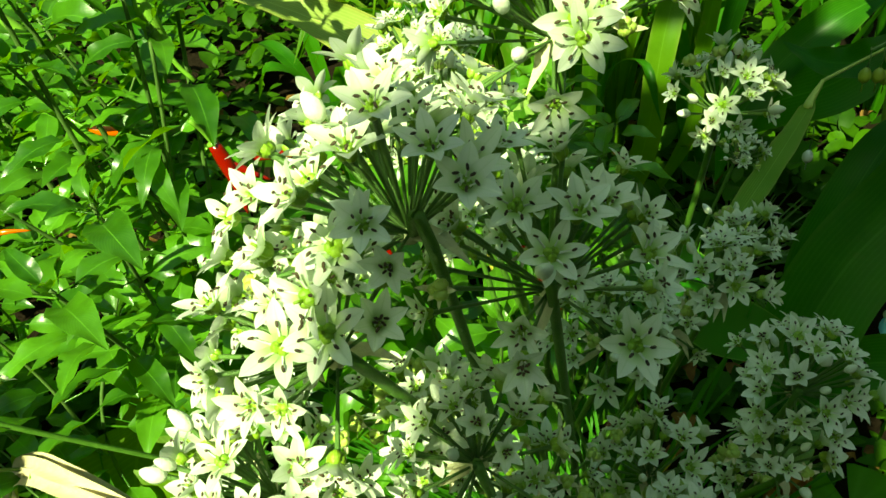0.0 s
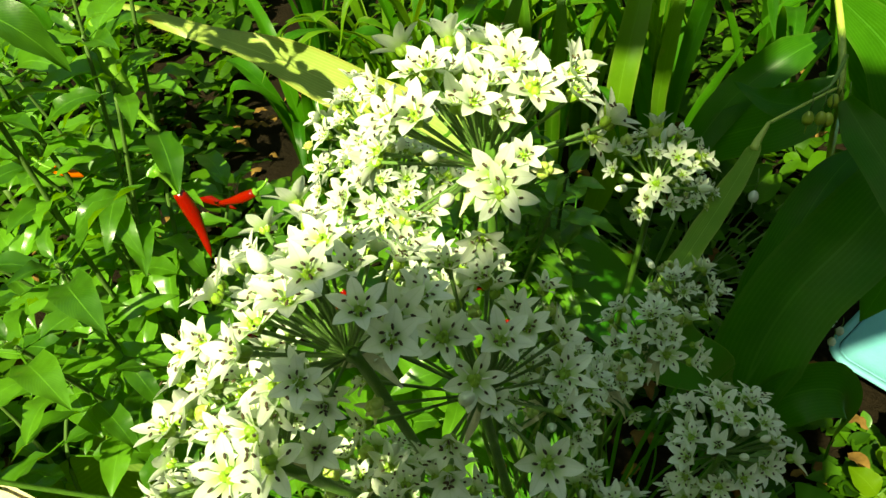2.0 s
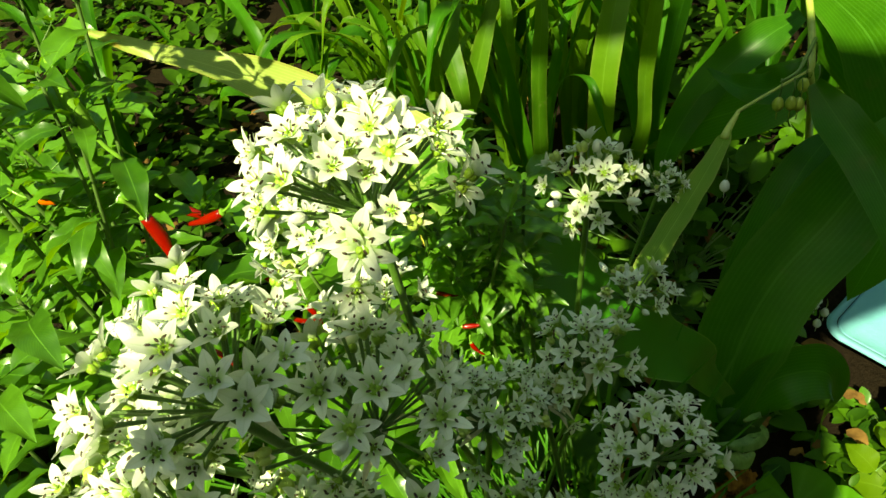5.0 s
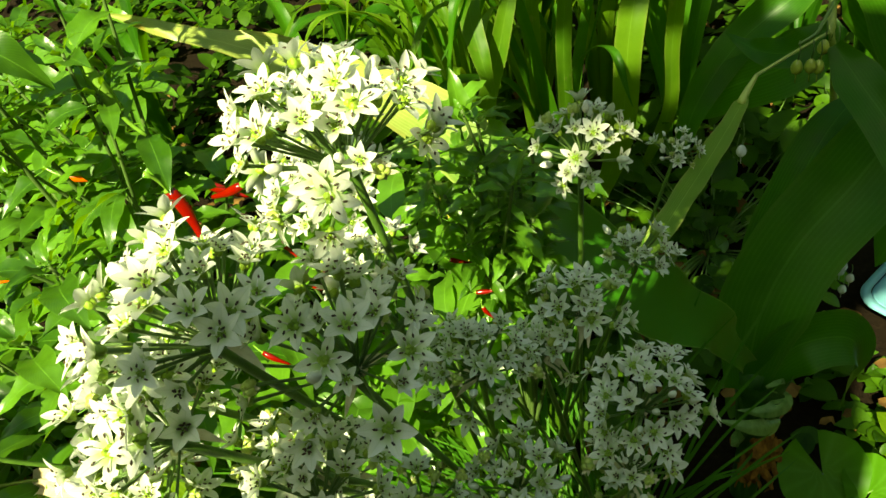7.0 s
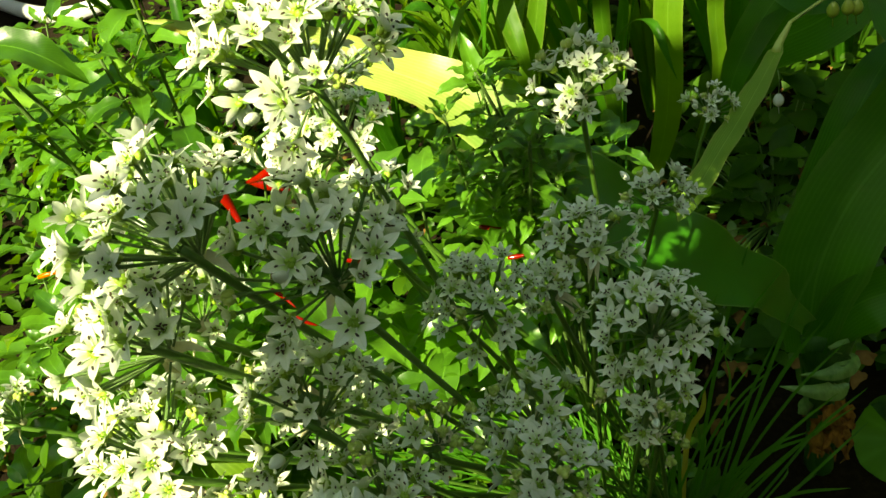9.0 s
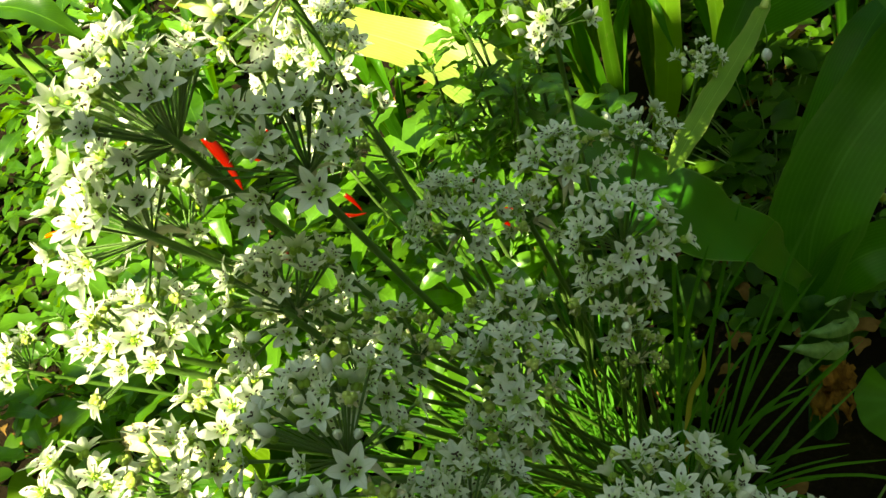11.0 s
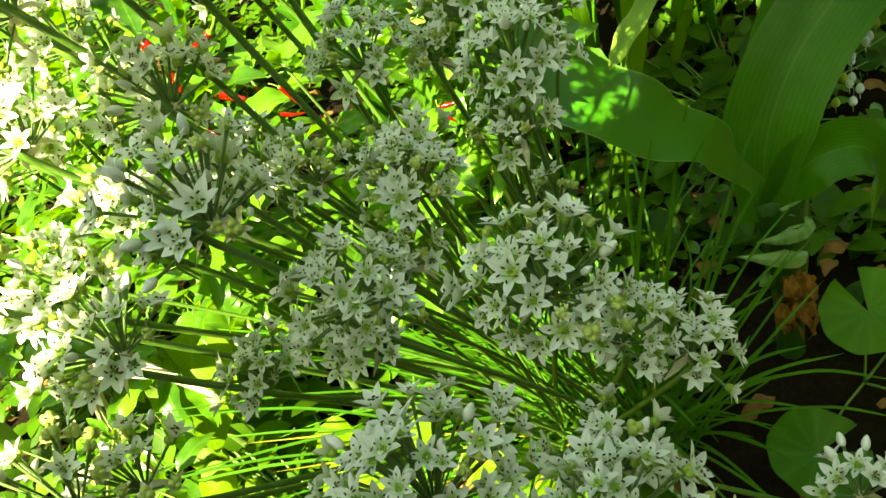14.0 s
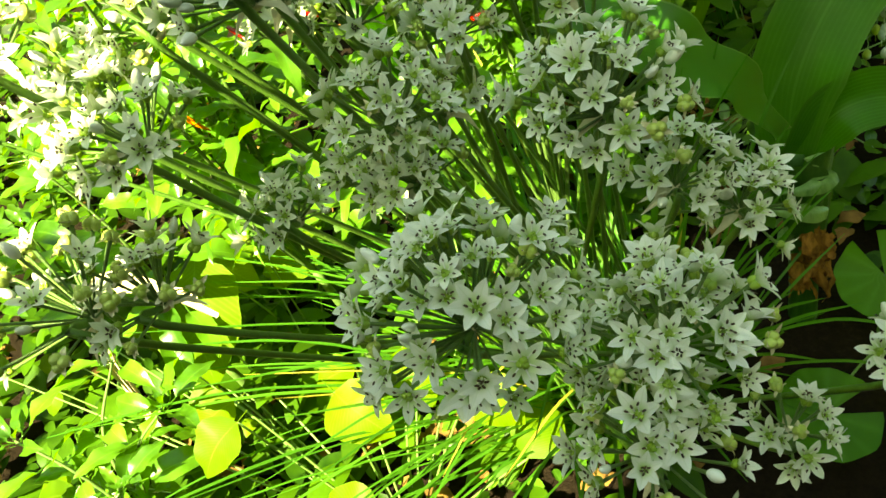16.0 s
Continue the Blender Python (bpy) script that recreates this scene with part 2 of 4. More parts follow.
def soil_material():
    m, nt, nodes, links, bsdf = material("soil")
    pos = coords(nodes, links, (1, 1, 1))
    big = noise_tex(nodes, links, pos, 7, 5)
    fine = noise_tex(nodes, links, pos, 160, 6, 0.75)
    c = ramp(nodes, [(0.30, (0.008, 0.006, 0.004)), (0.55, (0.020, 0.014, 0.008)), (0.80, (0.055, 0.038, 0.022))])
    links.new(math_node(nodes, links, "ADD", math_node(nodes, links, "MULTIPLY", big, 0.5), math_node(nodes, links, "MULTIPLY", fine, 0.5)), c.inputs[0])
    links.new(c.outputs[0], bsdf.inputs["Base Color"])
    bsdf.inputs["Roughness"].default_value = 0.95
    bsdf.inputs["Specular IOR Level"].default_value = 0.05
    bump = nodes.new("ShaderNodeBump")
    bump.inputs["Strength"].default_value, bump.inputs["Distance"].default_value = 1.0, 0.008
    links.new(math_node(nodes, links, "ADD", big, fine), bump.inputs["Height"])
    links.new(bump.outputs[0], bsdf.inputs["Normal"])
    return m


M["soil"] = soil_material()


# ---- mesh builders ----
def mesh_of(name, verts, faces, mat, uvs=None, smooth=True):
    me = bpy.data.meshes.new(name)
    me.from_pydata([tuple(v) for v in verts], [], faces)
    if uvs:
        layer = me.uv_layers.new(name="uv")
        for loop in me.loops:
            layer.data[loop.index].uv = uvs[loop.vertex_index]
    if smooth:
        me.polygons.foreach_set("use_smooth", [True] * len(me.polygons))
    me.materials.append(mat)
    me.update()
    return me


def spline(points, n):
    """A smooth line of n + 1 points through the given ones."""
    p = [Vector(q) for q in points]
    if len(p) == 2:
        return [p[0].lerp(p[1], k / n) for k in range(n + 1)]
    p = [2 * p[0] - p[1]] + p + [2 * p[-1] - p[-2]]
    segs, out = len(p) - 3, []
    for k in range(n + 1):
        s = min(k / n * segs, segs - 1e-6)
        i, t = int(s), s - int(s)
        a, b, c, d = p[i:i + 4]
        out.append(0.5 * (2 * b + (c - a) * t + (2 * a - 5 * b + 4 * c - d) * t * t + (3 * b - a - 3 * c + d) * t ** 3))
    return out


def side_of(line, k, up):
    t = (line[min(k + 1, len(line) - 1)] - line[max(k - 1, 0)]).normalized()
    s = t.cross(up)
    if s.length < 1e-4:
        s = t.orthogonal()
    s.normalize()
    return t, s, s.cross(t).normalized()


def tube(verts, faces, uvs, line, radius, sides=6, close=True):
    """A round stem; radius is a function of 0..1 along the line."""
    base, n = len(verts), len(line)
    up = Vector((0.13, 0.21, 0.97))
    for k in range(n):
        t, s, u = side_of(line, k, up)
        r = radius(k / (n - 1))
        for j in range(sides):
            a = 2 * math.pi * j / sides
            verts.append(line[k] + s * (r * math.cos(a)) + u * (r * math.sin(a)))
            uvs.append((j / sides, k / (n - 1)))
    for k in range(n - 1):
        for j in range(sides):
            a, b = base + k * sides + j, base + k * sides + (j + 1) % sides
            faces.append((a, b, b + sides, a + sides))
    if close:
        faces.append(tuple(base + (n - 1) * sides + j for j in range(sides)))
        faces.append(tuple(base + j for j in reversed(range(sides))))


def tube_mesh(name, points, r0, r1, mat, n=14, sides=7):
    v, f, u = [], [], []
    tube(v, f, u, spline(points, n), lambda t: r0 + (r1 - r0) * t, sides)
    return mesh_of(name, v, f, mat, u)


def blade(verts, faces, uvs, line, width, fold, ups, wave=0.0, waves=3.0, cols=5, seed=0.0, ratio=1.0):
    """A leaf blade along a line. width(t): half width; fold: depth of the V; ups: the side that faces up, one vector or two to turn between."""
    base, n = len(verts), len(line)
    for k in range(n):
        t = k / (n - 1)
        up = ups[0].lerp(ups[-1], t)
        _, s, u = side_of(line, k, up)
        w = width(t)
        for j in range(cols):
            x = 2 * j / (cols - 1) - 1
            rip = wave * math.sin(waves * 2 * math.pi * t + seed + (1.7 if x > 0 else 0)) * x * x
            verts.append(line[k] + s * (x * w * (ratio if x > 0 else 1)) + u * (fold * w * abs(x) ** 1.3 + rip * min(1, w / 0.004)))
            uvs.append((0.5 + 0.5 * x, t))
    for k in range(n - 1):
        for j in range(cols - 1):
            a = base + k * cols + j
            faces.append((a, a + 1, a + cols + 1, a + cols))


def ellipsoid(verts, faces, uvs, m, rx, ry, rz, rings=6, sides=8, point=0.0):
    base = len(verts)
    for i in range(rings + 1):
        a = math.pi * i / rings
        z, r = -math.cos(a), math.sin(a)
        if point and z > 0:
            r *= 1 - point * z
        for j in range(sides):
            b = 2 * math.pi * j / sides
            verts.append(m @ Vector((rx * r * math.cos(b), ry * r * math.sin(b), rz * (z + point * max(0, z) ** 2))))
            uvs.append((j / sides, i / rings))
    for i in range(rings):
        for j in range(sides):
            a, b = base + i * sides + j, base + i * sides + (j + 1) % sides
            faces.append((a, b, b + sides, a + sides))


def part(name, me, parent, m=None, label=""):
    ob = new(name, me)
    ob.parent = parent
    if m is not None:
        ob.matrix_basis = m
    if label:
        ob["label"] = label
    return ob


def thing(name, label, category, group="", kind="", at=(0, 0, 0), me=None):
    ob = new(name, me)
    ob.location = at
    if me is None:
        ob.empty_display_size = 0.02
    return tagged(ob, label, category, group, kind)


def aim(place, z_axis, spin=0.0, scale=(1, 1, 1)):
    q = Vector(z_axis).normalized().to_track_quat("Z", "Y")
    return Matrix.Translation(place) @ q.to_matrix().to_4x4() @ Matrix.Rotation(spin, 4, "Z") @ Matrix.Diagonal((*scale, 1))


# ---- setting ----
def build_ground():
    rng = random.Random(3)
    verts, faces = [], []
    xs = [-300, -60, -12, -4] + [-2.4 + 0.06 * i for i in range(81)] + [4, 12, 60, 300]
    ys = [-300, -60, -12, -3] + [-1.0 + 0.06 * i for i in range(81)] + [5, 12, 60, 300]
    for y in ys:
        for x in xs:
            near = abs(x) < 3 and -2 < y < 4.5
            z = 0.035 * (noise.noise(Vector((x * 3.1, y * 3.1, 0.3)))) + 0.012 * noise.noise(Vector((x * 14, y * 14, 4))) if near else 0
            verts.append((x, y, GROUND + z - 0.01))
    w = len(xs)
    for j in range(len(ys) - 1):
        for i in range(w - 1):
            a = j * w + i
            faces.append((a, a + 1, a + w + 1, a + w))
    me = mesh_of("ground", verts, faces, M["soil"])
    return tagged(new("ground", me), "dark bare garden soil between the plants", "ground", kind="structure")


build_ground()


def build_shade_board(outline, near):
    """One unseen board, 15 mm thick, added on the sunny side behind the path; its outline is cut to shade chosen
    plants.
    """
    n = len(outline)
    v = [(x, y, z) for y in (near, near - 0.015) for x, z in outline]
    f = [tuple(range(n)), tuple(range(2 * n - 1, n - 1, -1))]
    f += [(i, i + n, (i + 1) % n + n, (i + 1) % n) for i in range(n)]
    me = mesh_of("fence_panel", v, f, M["blocker_grey"], smooth=False)
    return tagged(new("fence_panel", me), "unseen grey board added and cut to shade the bed", "fence", kind="structure")


# Outline points picked so sun reaches some flower heads and misses others.
build_shade_board([(-0.262, GROUND - 0.05), (-0.042, GROUND - 0.05), (-0.042, 1.32), (0.03, 1.36), (0.03, 1.62), (-0.12, 1.65), (-0.19, 1.69), (-0.20, 1.78), (-0.28, 1.77), (-0.30, 1.75), (-0.38, 1.755), (-0.385, 1.86), (-0.29, 1.85), (-0.285, 1.95), (-0.38, 1.97), (-0.52, 1.965), (-0.62, 1.98), (-0.63, 1.88), (-0.52, 1.87), (-0.42, 1.865), (-0.425, 1.74), (-0.50, 1.73), (-0.51, 1.78), (-0.57, 1.77), (-0.58, 1.70), (-0.50, 1.655), (-0.42, 1.63), (-0.35, 1.58), (-0.312, 1.545), (-0.300, 1.470), (-0.312, 1.455), (-0.310, 1.402), (-0.296, 1.396), (-0.262, 1.404),
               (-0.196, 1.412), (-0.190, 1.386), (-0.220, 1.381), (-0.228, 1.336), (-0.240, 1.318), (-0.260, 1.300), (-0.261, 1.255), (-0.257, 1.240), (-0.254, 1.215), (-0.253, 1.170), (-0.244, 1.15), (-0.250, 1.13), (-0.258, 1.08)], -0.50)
# Second added light blocker, out of view: darkens the low weeds at left.
build_shade_board([(-1.04, GROUND - 0.05), (-0.97, GROUND - 0.05), (-0.97, 1.13), (-0.84, 1.125), (-0.70, 1.145), (-0.665, 1.165), (-0.655, 1.22), (-0.69, 1.27), (-0.82, 1.295), (-0.97, 1.28), (-0.98, 1.34), (-1.04, 1.35)], -0.50)


def build_wall(name, x0, y0, x1, y1, top):
    """Unseen plain wall added round the place to cut low sky light; 0.12 m thick."""
    d = Vector((x1 - x0, y1 - y0, 0)).normalized()
    o = Vector((-d.y, d.x, 0)) * 0.06
    a, c, up = Vector((x0, y0, GROUND - 0.05)), Vector((x1, y1, GROUND - 0.05)), Vector((0, 0, top - GROUND + 0.05))
    v = [a - o, c - o, c + o, a + o, a - o + up, c - o + up, c + o + up, a + o + up]
    f = [(0, 1, 5, 4), (1, 2, 6, 5), (2, 3, 7, 6), (3, 0, 4, 7), (4, 5, 6, 7)]
    return tagged(new(name, mesh_of(name, v, f, M["sky_block_green"], smooth=False)), "unseen dark wall added to cut low sky light", "wall", kind="structure")


build_wall("wall_west", -3.0, 4.0, -3.0, -3.0, 3.4)
build_wall("wall_east", 2.6, -3.0, 2.6, 4.0, 3.4)
build_wall("wall_north", -2.94, 4.0, 2.54, 4.0, 3.4)
build_wall("wall_south", -2.94, -3.0, 2.54, -3.0, 3.3)


# ---- garlic chives ----
def tepal_shape(verts, faces, uvs, angle, length, half, lift, curl, rng):
    ca, sa = math.cos(angle), math.sin(angle)
    line = []
    for k in range(9):
        t = k / 8
        r = length * t * math.cos(lift * (1 - 0.4 * t))
        z = length * (math.sin(lift) * t - curl * t * t)
        line.append(Vector((r * ca, r * sa, z + 0.0006)))
    blade(verts, faces, uvs, line, lambda t: half * (0.20 * (1 - t) + 0.97 * max(0.0, math.sin(math.pi * t ** 1.22)) ** 0.72) if t < 0.995 else 0.00005,
          0.30, [Vector((0, 0, 1))], cols=5)


def floret_meshes(seed, lift, size):
    rng = random.Random(seed)
    v, f, u = [], [], []
    sv, sf, su = [], [], []
    av, af, au = [], [], []
    for k in range(6):
        a = math.pi / 3 * k + rng.uniform(-0.10, 0.10)
        tilt = lift + rng.uniform(-0.12, 0.16) + (0.10 if k % 2 else 0)
        tepal_shape(v, f, u, a, size * rng.uniform(0.94, 1.06), size * 0.198 * rng.uniform(0.9, 1.1), tilt, rng.uniform(0.05, 0.28), rng)
        reach = size * rng.uniform(0.54, 0.72)
        up = tilt + 0.12
        tip = Vector((math.cos(a) * reach * math.cos(up), math.sin(a) * reach * math.cos(up), reach * math.sin(up) * 0.9 + 0.0007))
        tube(sv, sf, su, [Vector((math.cos(a) * 0.0009, math.sin(a) * 0.0009, 0.0008)), tip * 0.5 + Vector((0, 0, 0.0003)), tip], lambda t: 0.00024 - 0.00012 * t, 4, False)
        ellipsoid(av, af, au, Matrix.Translation(tip) @ Matrix.Rotation(a + rng.uniform(-0.5, 0.5), 4, "Z") @ Matrix.Rotation(rng.uniform(-0.4, 0.4), 4, "Y"), 0.00056, 0.00026, 0.00023, 4, 6)
    ov, of, ou = [], [], []
    for k in range(3):
        a = 2 * math.pi / 3 * k + 0.5
        ellipsoid(ov, of, ou, Matrix.Translation((math.cos(a) * 0.00062, math.sin(a) * 0.00062, 0.0012)), 0.00098, 0.00098, 0.0013, 5, 7)
    tube(ov, of, ou, [Vector((0, 0, 0.002)), Vector((0, 0, 0.0036))], lambda t: 0.00022, 4)
    n1, n2 = len(sv), len(sv) + len(av)
    whorl = mesh_of("stamens_and_ovary", sv + av + ov, sf + [tuple(i + n1 for i in q) for q in af] + [tuple(i + n2 for i in q) for q in of], M["filament"], su + au + ou)
    whorl.materials.append(M["anther"])
    whorl.materials.append(M["ovary"])
    for k, q in enumerate(whorl.polygons):
        q.material_index = 0 if k < len(sf) else 1 if k < len(sf) + len(af) else 2
    return mesh_of("floret", v, f, M["tepal"], u), whorl


OPEN = [floret_meshes(s, lift, 0.0064) for s, lift in ((1, 0.50), (2, 0.72), (3, 0.88), (4, 0.60), (5, 1.00), (6, 0.42), (11, 0.80), (12, 0.66))]
CUPPED = [floret_meshes(s, lift, 0.0062) for s, lift in ((7, 1.0), (8, 1.15))]


def bud_mesh(seed):
    rng = random.Random(seed)
    v, f, u = [], [], []
    ellipsoid(v, f, u, Matrix.Translation((0, 0, 0.0022)), 0.0017 + 0.0003 * rng.random(), 0.0017, 0.0025, 8, 9, 0.18)
    for k in range(len(v)):
        a = math.atan2(v[k].y, v[k].x)
        s = 1 + 0.07 * math.cos(3 * a)
        v[k] = Vector((v[k].x * s, v[k].y * s, v[k].z))
    return mesh_of("bud", v, f, M["bud"], u)


def capsule_meshes(seed):
    rng = random.Random(seed)
    v, f, u = [], [], []
    for k in range(3):
        a = 2 * math.pi / 3 * k
        ellipsoid(v, f, u, Matrix.Translation((math.cos(a) * 0.0012, math.sin(a) * 0.0012, 0.0022)), 0.0016, 0.0016, 0.0021, 6, 8)
    wv, wf, wu = [], [], []
    for k in range(6):
        tepal_shape(wv, wf, wu, math.pi / 3 * k + rng.uniform(-0.3, 0.3), 0.0048 * rng.uniform(0.7, 1.1), 0.0008, rng.uniform(0.1, 1.0), rng.uniform(-0.2, 0.8), rng)
    return mesh_of("capsule", v, f, M["capsule"], u), mesh_of("withered_tepals", wv, wf, M["withered"], wu)


BUDS = [bud_mesh(s) for s in (1, 2, 3)]
CAPSULES = [capsule_meshes(s) for s in (1, 2, 3)]
pv, pf, pu = [], [], []
tube(pv, pf, pu, [Vector((0, 0, z / 4)) for z in range(5)], lambda t: 0.00031 + 0.00022 * t ** 3, 5, False)
PEDICEL = mesh_of("pedicel", pv, pf, M["pedicel"], pu)

CLUMP = Vector((0.045, 0.30, GROUND))


def chive_flower(hub, radius, count, lean, seed, spent=0.15, bud=0.15, root=None, spread=1.62):
    """One flower stalk of garlic chives: a scape from the clump and an umbel of florets on it. lean: the way the umbel faces."""
    rng = random.Random(seed)
    hub, axis = Vector(hub), Vector(lean).normalized()
    base = Vector(root) if root else CLUMP + Vector((rng.uniform(-0.05, 0.05), rng.uniform(-0.05, 0.05), 0))
    top = thing("garlic_chive_flower", "white star-flowered garlic chive umbel on a tall green stalk", "flower", "garlic chive flowers", at=base)
    d = hub - base
    knee = d * 0.55 + Vector((0, 0, 0.05 * d.length)) - axis * 0.01
    part("stalk", tube_mesh("stalk", [(0, 0, -0.01), d * 0.25 + Vector((0, 0, 0.035 * d.length)), knee, d - axis * 0.012, d], 0.0014, 0.00105, M["scape"], 18, 8), top)
    v, f, u = [], [], []
    ellipsoid(v, f, u, aim(d, axis), 0.0024, 0.0024, 0.0018, 5, 8)
    for k in range(2):
        a = rng.uniform(0, 6)
        q = aim(d, axis, a + 3.0 * k)
        blade(v, f, u, [q @ Vector((0.002, 0, 0)), q @ Vector((0.006, 0.001, -0.002)), q @ Vector((0.010, 0, -0.006))], lambda t: 0.0022 * (1 - t) + 0.0001, 0.4, [axis])
    part("bract", mesh_of("bract", v, f, M["withered"], u), top, label="papery cream bract under the florets")
    q = axis.to_track_quat("Z", "Y")
    for k in range(count):
        c = 1 - (1 - math.cos(spread)) * ((k + 0.5) / count) ** 1.2
        phi = k * 2.39996 + rng.uniform(-0.25, 0.25)
        th = math.acos(max(-1, min(1, c))) + rng.uniform(-0.14, 0.14) + (0.5 if rng.random() < 0.07 else 0)
        way = q @ Vector((math.sin(th) * math.cos(phi), math.sin(th) * math.sin(phi), math.cos(th)))
        long = radius * rng.uniform(0.70, 1.14) * (1 - 0.10 * (th / spread))
        kind = rng.random()
        old = th / spread
        face = (way + Vector((0, 0, 0.15)) + Vector((rng.uniform(-0.38, 0.38), rng.uniform(-0.38, 0.38), rng.uniform(-0.3, 0.3)))).normalized()
        place = d + way * long
        spin, s = rng.uniform(0, 6.28), rng.uniform(0.74, 1.14)
        if kind < bud * (1.5 - old):
            ob = part("bud", rng.choice(BUDS), top, aim(place, way, spin, (0.8 * s, 0.8 * s, 0.95 * s)))
        elif kind > 1 - spent * (0.4 + 1.1 * old):
            me, wm = rng.choice(CAPSULES)
            ob = part("seed_capsule", me, top, aim(place, face, spin, (s * 0.8,) * 3), "pale green seed capsule with withered tepals")
            part("withered_flower", wm, ob)
        else:
            me, sm = rng.choice(CUPPED if rng.random() < 0.28 else OPEN)
            ob = part("floret", me, top, aim(place, face, spin, (s, s, s)))
            part("stamens_and_ovary", sm, ob, label="white filaments with dark anthers round a green ovary")
        bend = ob.matrix_basis.inverted() @ aim(d, way, 0, (1, 1, long + 0.0004))
        part("pedicel", PEDICEL, ob, bend)
    return top


UMBELS = [
    # hub, pedicel length, florets, spent, buds
    ((0.0184, 0.1393, 0.5367), 0.0260, 52, 0.08, 0.10),
    ((0.0150, 0.1080, 0.5020), 0.0260, 36, 0.12, 0.14),
    ((-0.0080, 0.1010, 0.5235), 0.0260, 50, 0.06, 0.03),
    ((-0.0220, 0.0900, 0.5065), 0.0220, 28, 0.06, 0.05),
    ((-0.0120, 0.2050, 0.4760), 0.0225, 50, 0.06, 0.12),
    ((0.0060, 0.1640, 0.4700), 0.0171, 26, 0.20, 0.12),
    ((0.0780, 0.2220, 0.4660), 0.0205, 30, 0.12, 0.18),
    ((0.1523, 0.4048, 0.3158), 0.0171, 30, 0.15, 0.40),
    ((0.0993, 0.2406, 0.3906), 0.0163, 24, 0.15, 0.25),
    ((0.0705, 0.1778, 0.4310), 0.0160, 25, 0.12, 0.20),
    ((0.0557, 0.1712, 0.4185), 0.0137, 18, 0.45, 0.10),
    ((0.0860, 0.1440, 0.4200), 0.0194, 38, 0.10, 0.20),
    ((0.0801, 0.1315, 0.4016), 0.0150, 20, 0.25, 0.10),
    ((0.0340, 0.1540, 0.4337), 0.0194, 36, 0.15, 0.12),
    ((-0.0010, 0.0920, 0.4700), 0.0194, 28, 0.12, 0.12),
    ((-0.0120, 0.1080, 0.4640), 0.0156, 18, 0.25, 0.10),
    ((-0.0380, 0.0810, 0.4770), 0.0211, 34, 0.10, 0.12),
    ((0.0475, 0.0990, 0.4130), 0.0171, 28, 0.15, 0.15),
    ((-0.0470, 0.0430, 0.4620), 0.0169, 20, 0.10, 0.15),
    ((0.0382, 0.0909, 0.3927), 0.0137, 18, 0.20, 0.12),
    ((0.0820, 0.1504, 0.3506), 0.0144, 18, 0.80, 0.00),
    ((0.0860, 0.0520, 0.4060), 0.0228, 48, 0.10, 0.14),
    ((0.1006, 0.0591, 0.3719), 0.0156, 22, 0.15, 0.15),
    ((0.1182, 0.0650, 0.3540), 0.0163, 24, 0.15, 0.15),
    ((0.0469, 0.0109, 0.3815), 0.0298, 84, 0.06, 0.14),
    ((0.0921, 0.0260, 0.3600), 0.0182, 28, 0.12, 0.14),
    ((0.0910, 0.0060, 0.3700), 0.0217, 36, 0.12, 0.14),
    ((0.0830, -0.0100, 0.3520), 0.0194, 32, 0.12, 0.14),
    ((0.0320, 0.0580, 0.4120), 0.0188, 30, 0.12, 0.15),
    ((0.0138, 0.1157, 0.4167), 0.0150, 20, 0.50, 0.10),
    ((0.0431, 0.1261, 0.4063), 0.0171, 28, 0.15, 0.12),
    ((0.0145, 0.0530, 0.4560), 0.0234, 38, 0.08, 0.16),
    ((0.0080, 0.0830, 0.4430), 0.0160, 22, 0.15, 0.15),
    ((-0.0252, 0.0740, 0.4478), 0.0156, 20, 0.10, 0.15),
    ((-0.0230, 0.0390, 0.4330), 0.0199, 32, 0.12, 0.15),
    ((-0.0470, 0.0622, 0.4380), 0.0163, 20, 0.10, 0.15),
    ((-0.0315, 0.0181, 0.4009), 0.0182, 26, 0.20, 0.15),
    ((-0.0440, 0.0100, 0.4080), 0.0251, 26, 0.40, 0.25),
    ((0.0177, 0.0710, 0.3878), 0.0137, 18, 0.20, 0.10),
    ((-0.0106, 0.0621, 0.3849), 0.0150, 20, 0.20, 0.10),
    ((0.1221, 0.0263, 0.2941), 0.0144, 18, 0.20, 0.15),
    ((0.1550, 0.0270, 0.3230), 0.0156, 20, 0.20, 0.20),
    ((-0.2010, 0.1710, 0.3930), 0.0171, 24, 0.15, 0.15),
    ((-0.0512, 0.0990, 0.4620), 0.0163, 20, 0.08, 0.12),
    ((-0.0109, 0.1282, 0.4188), 0.0171, 24, 0.20, 0.12),
    ((-0.0358, 0.1197, 0.4850), 0.0150, 18, 0.10, 0.14),
    ((0.0295, 0.0663, 0.3859), 0.0150, 18, 0.15, 0.12),
    ((-0.0190, 0.2360, 0.4780), 0.0235, 40, 0.06, 0.12),
]
LEANS = {0: ((-0.10, -0.14, 0.95), 1.14), 1: ((-0.10, 0.00, 0.95), 1.30), 2: ((-0.38, 0.02, 0.90), 1.25), 3: ((-0.55, -0.12, 0.80), 1.25), 4: ((-0.15, -0.15, 0.95), 1.40)}
for k, (hub, radius, count, spent, bud) in enumerate(UMBELS):
    lean, spread = LEANS.get(k, ((2.8 * (hub[0] - 0.045), 0.3 * (hub[1] - 0.25), 0.95), 1.36))
    chive_flower(hub, radius, count, lean, 100 + k, spent, bud, spread=spread)


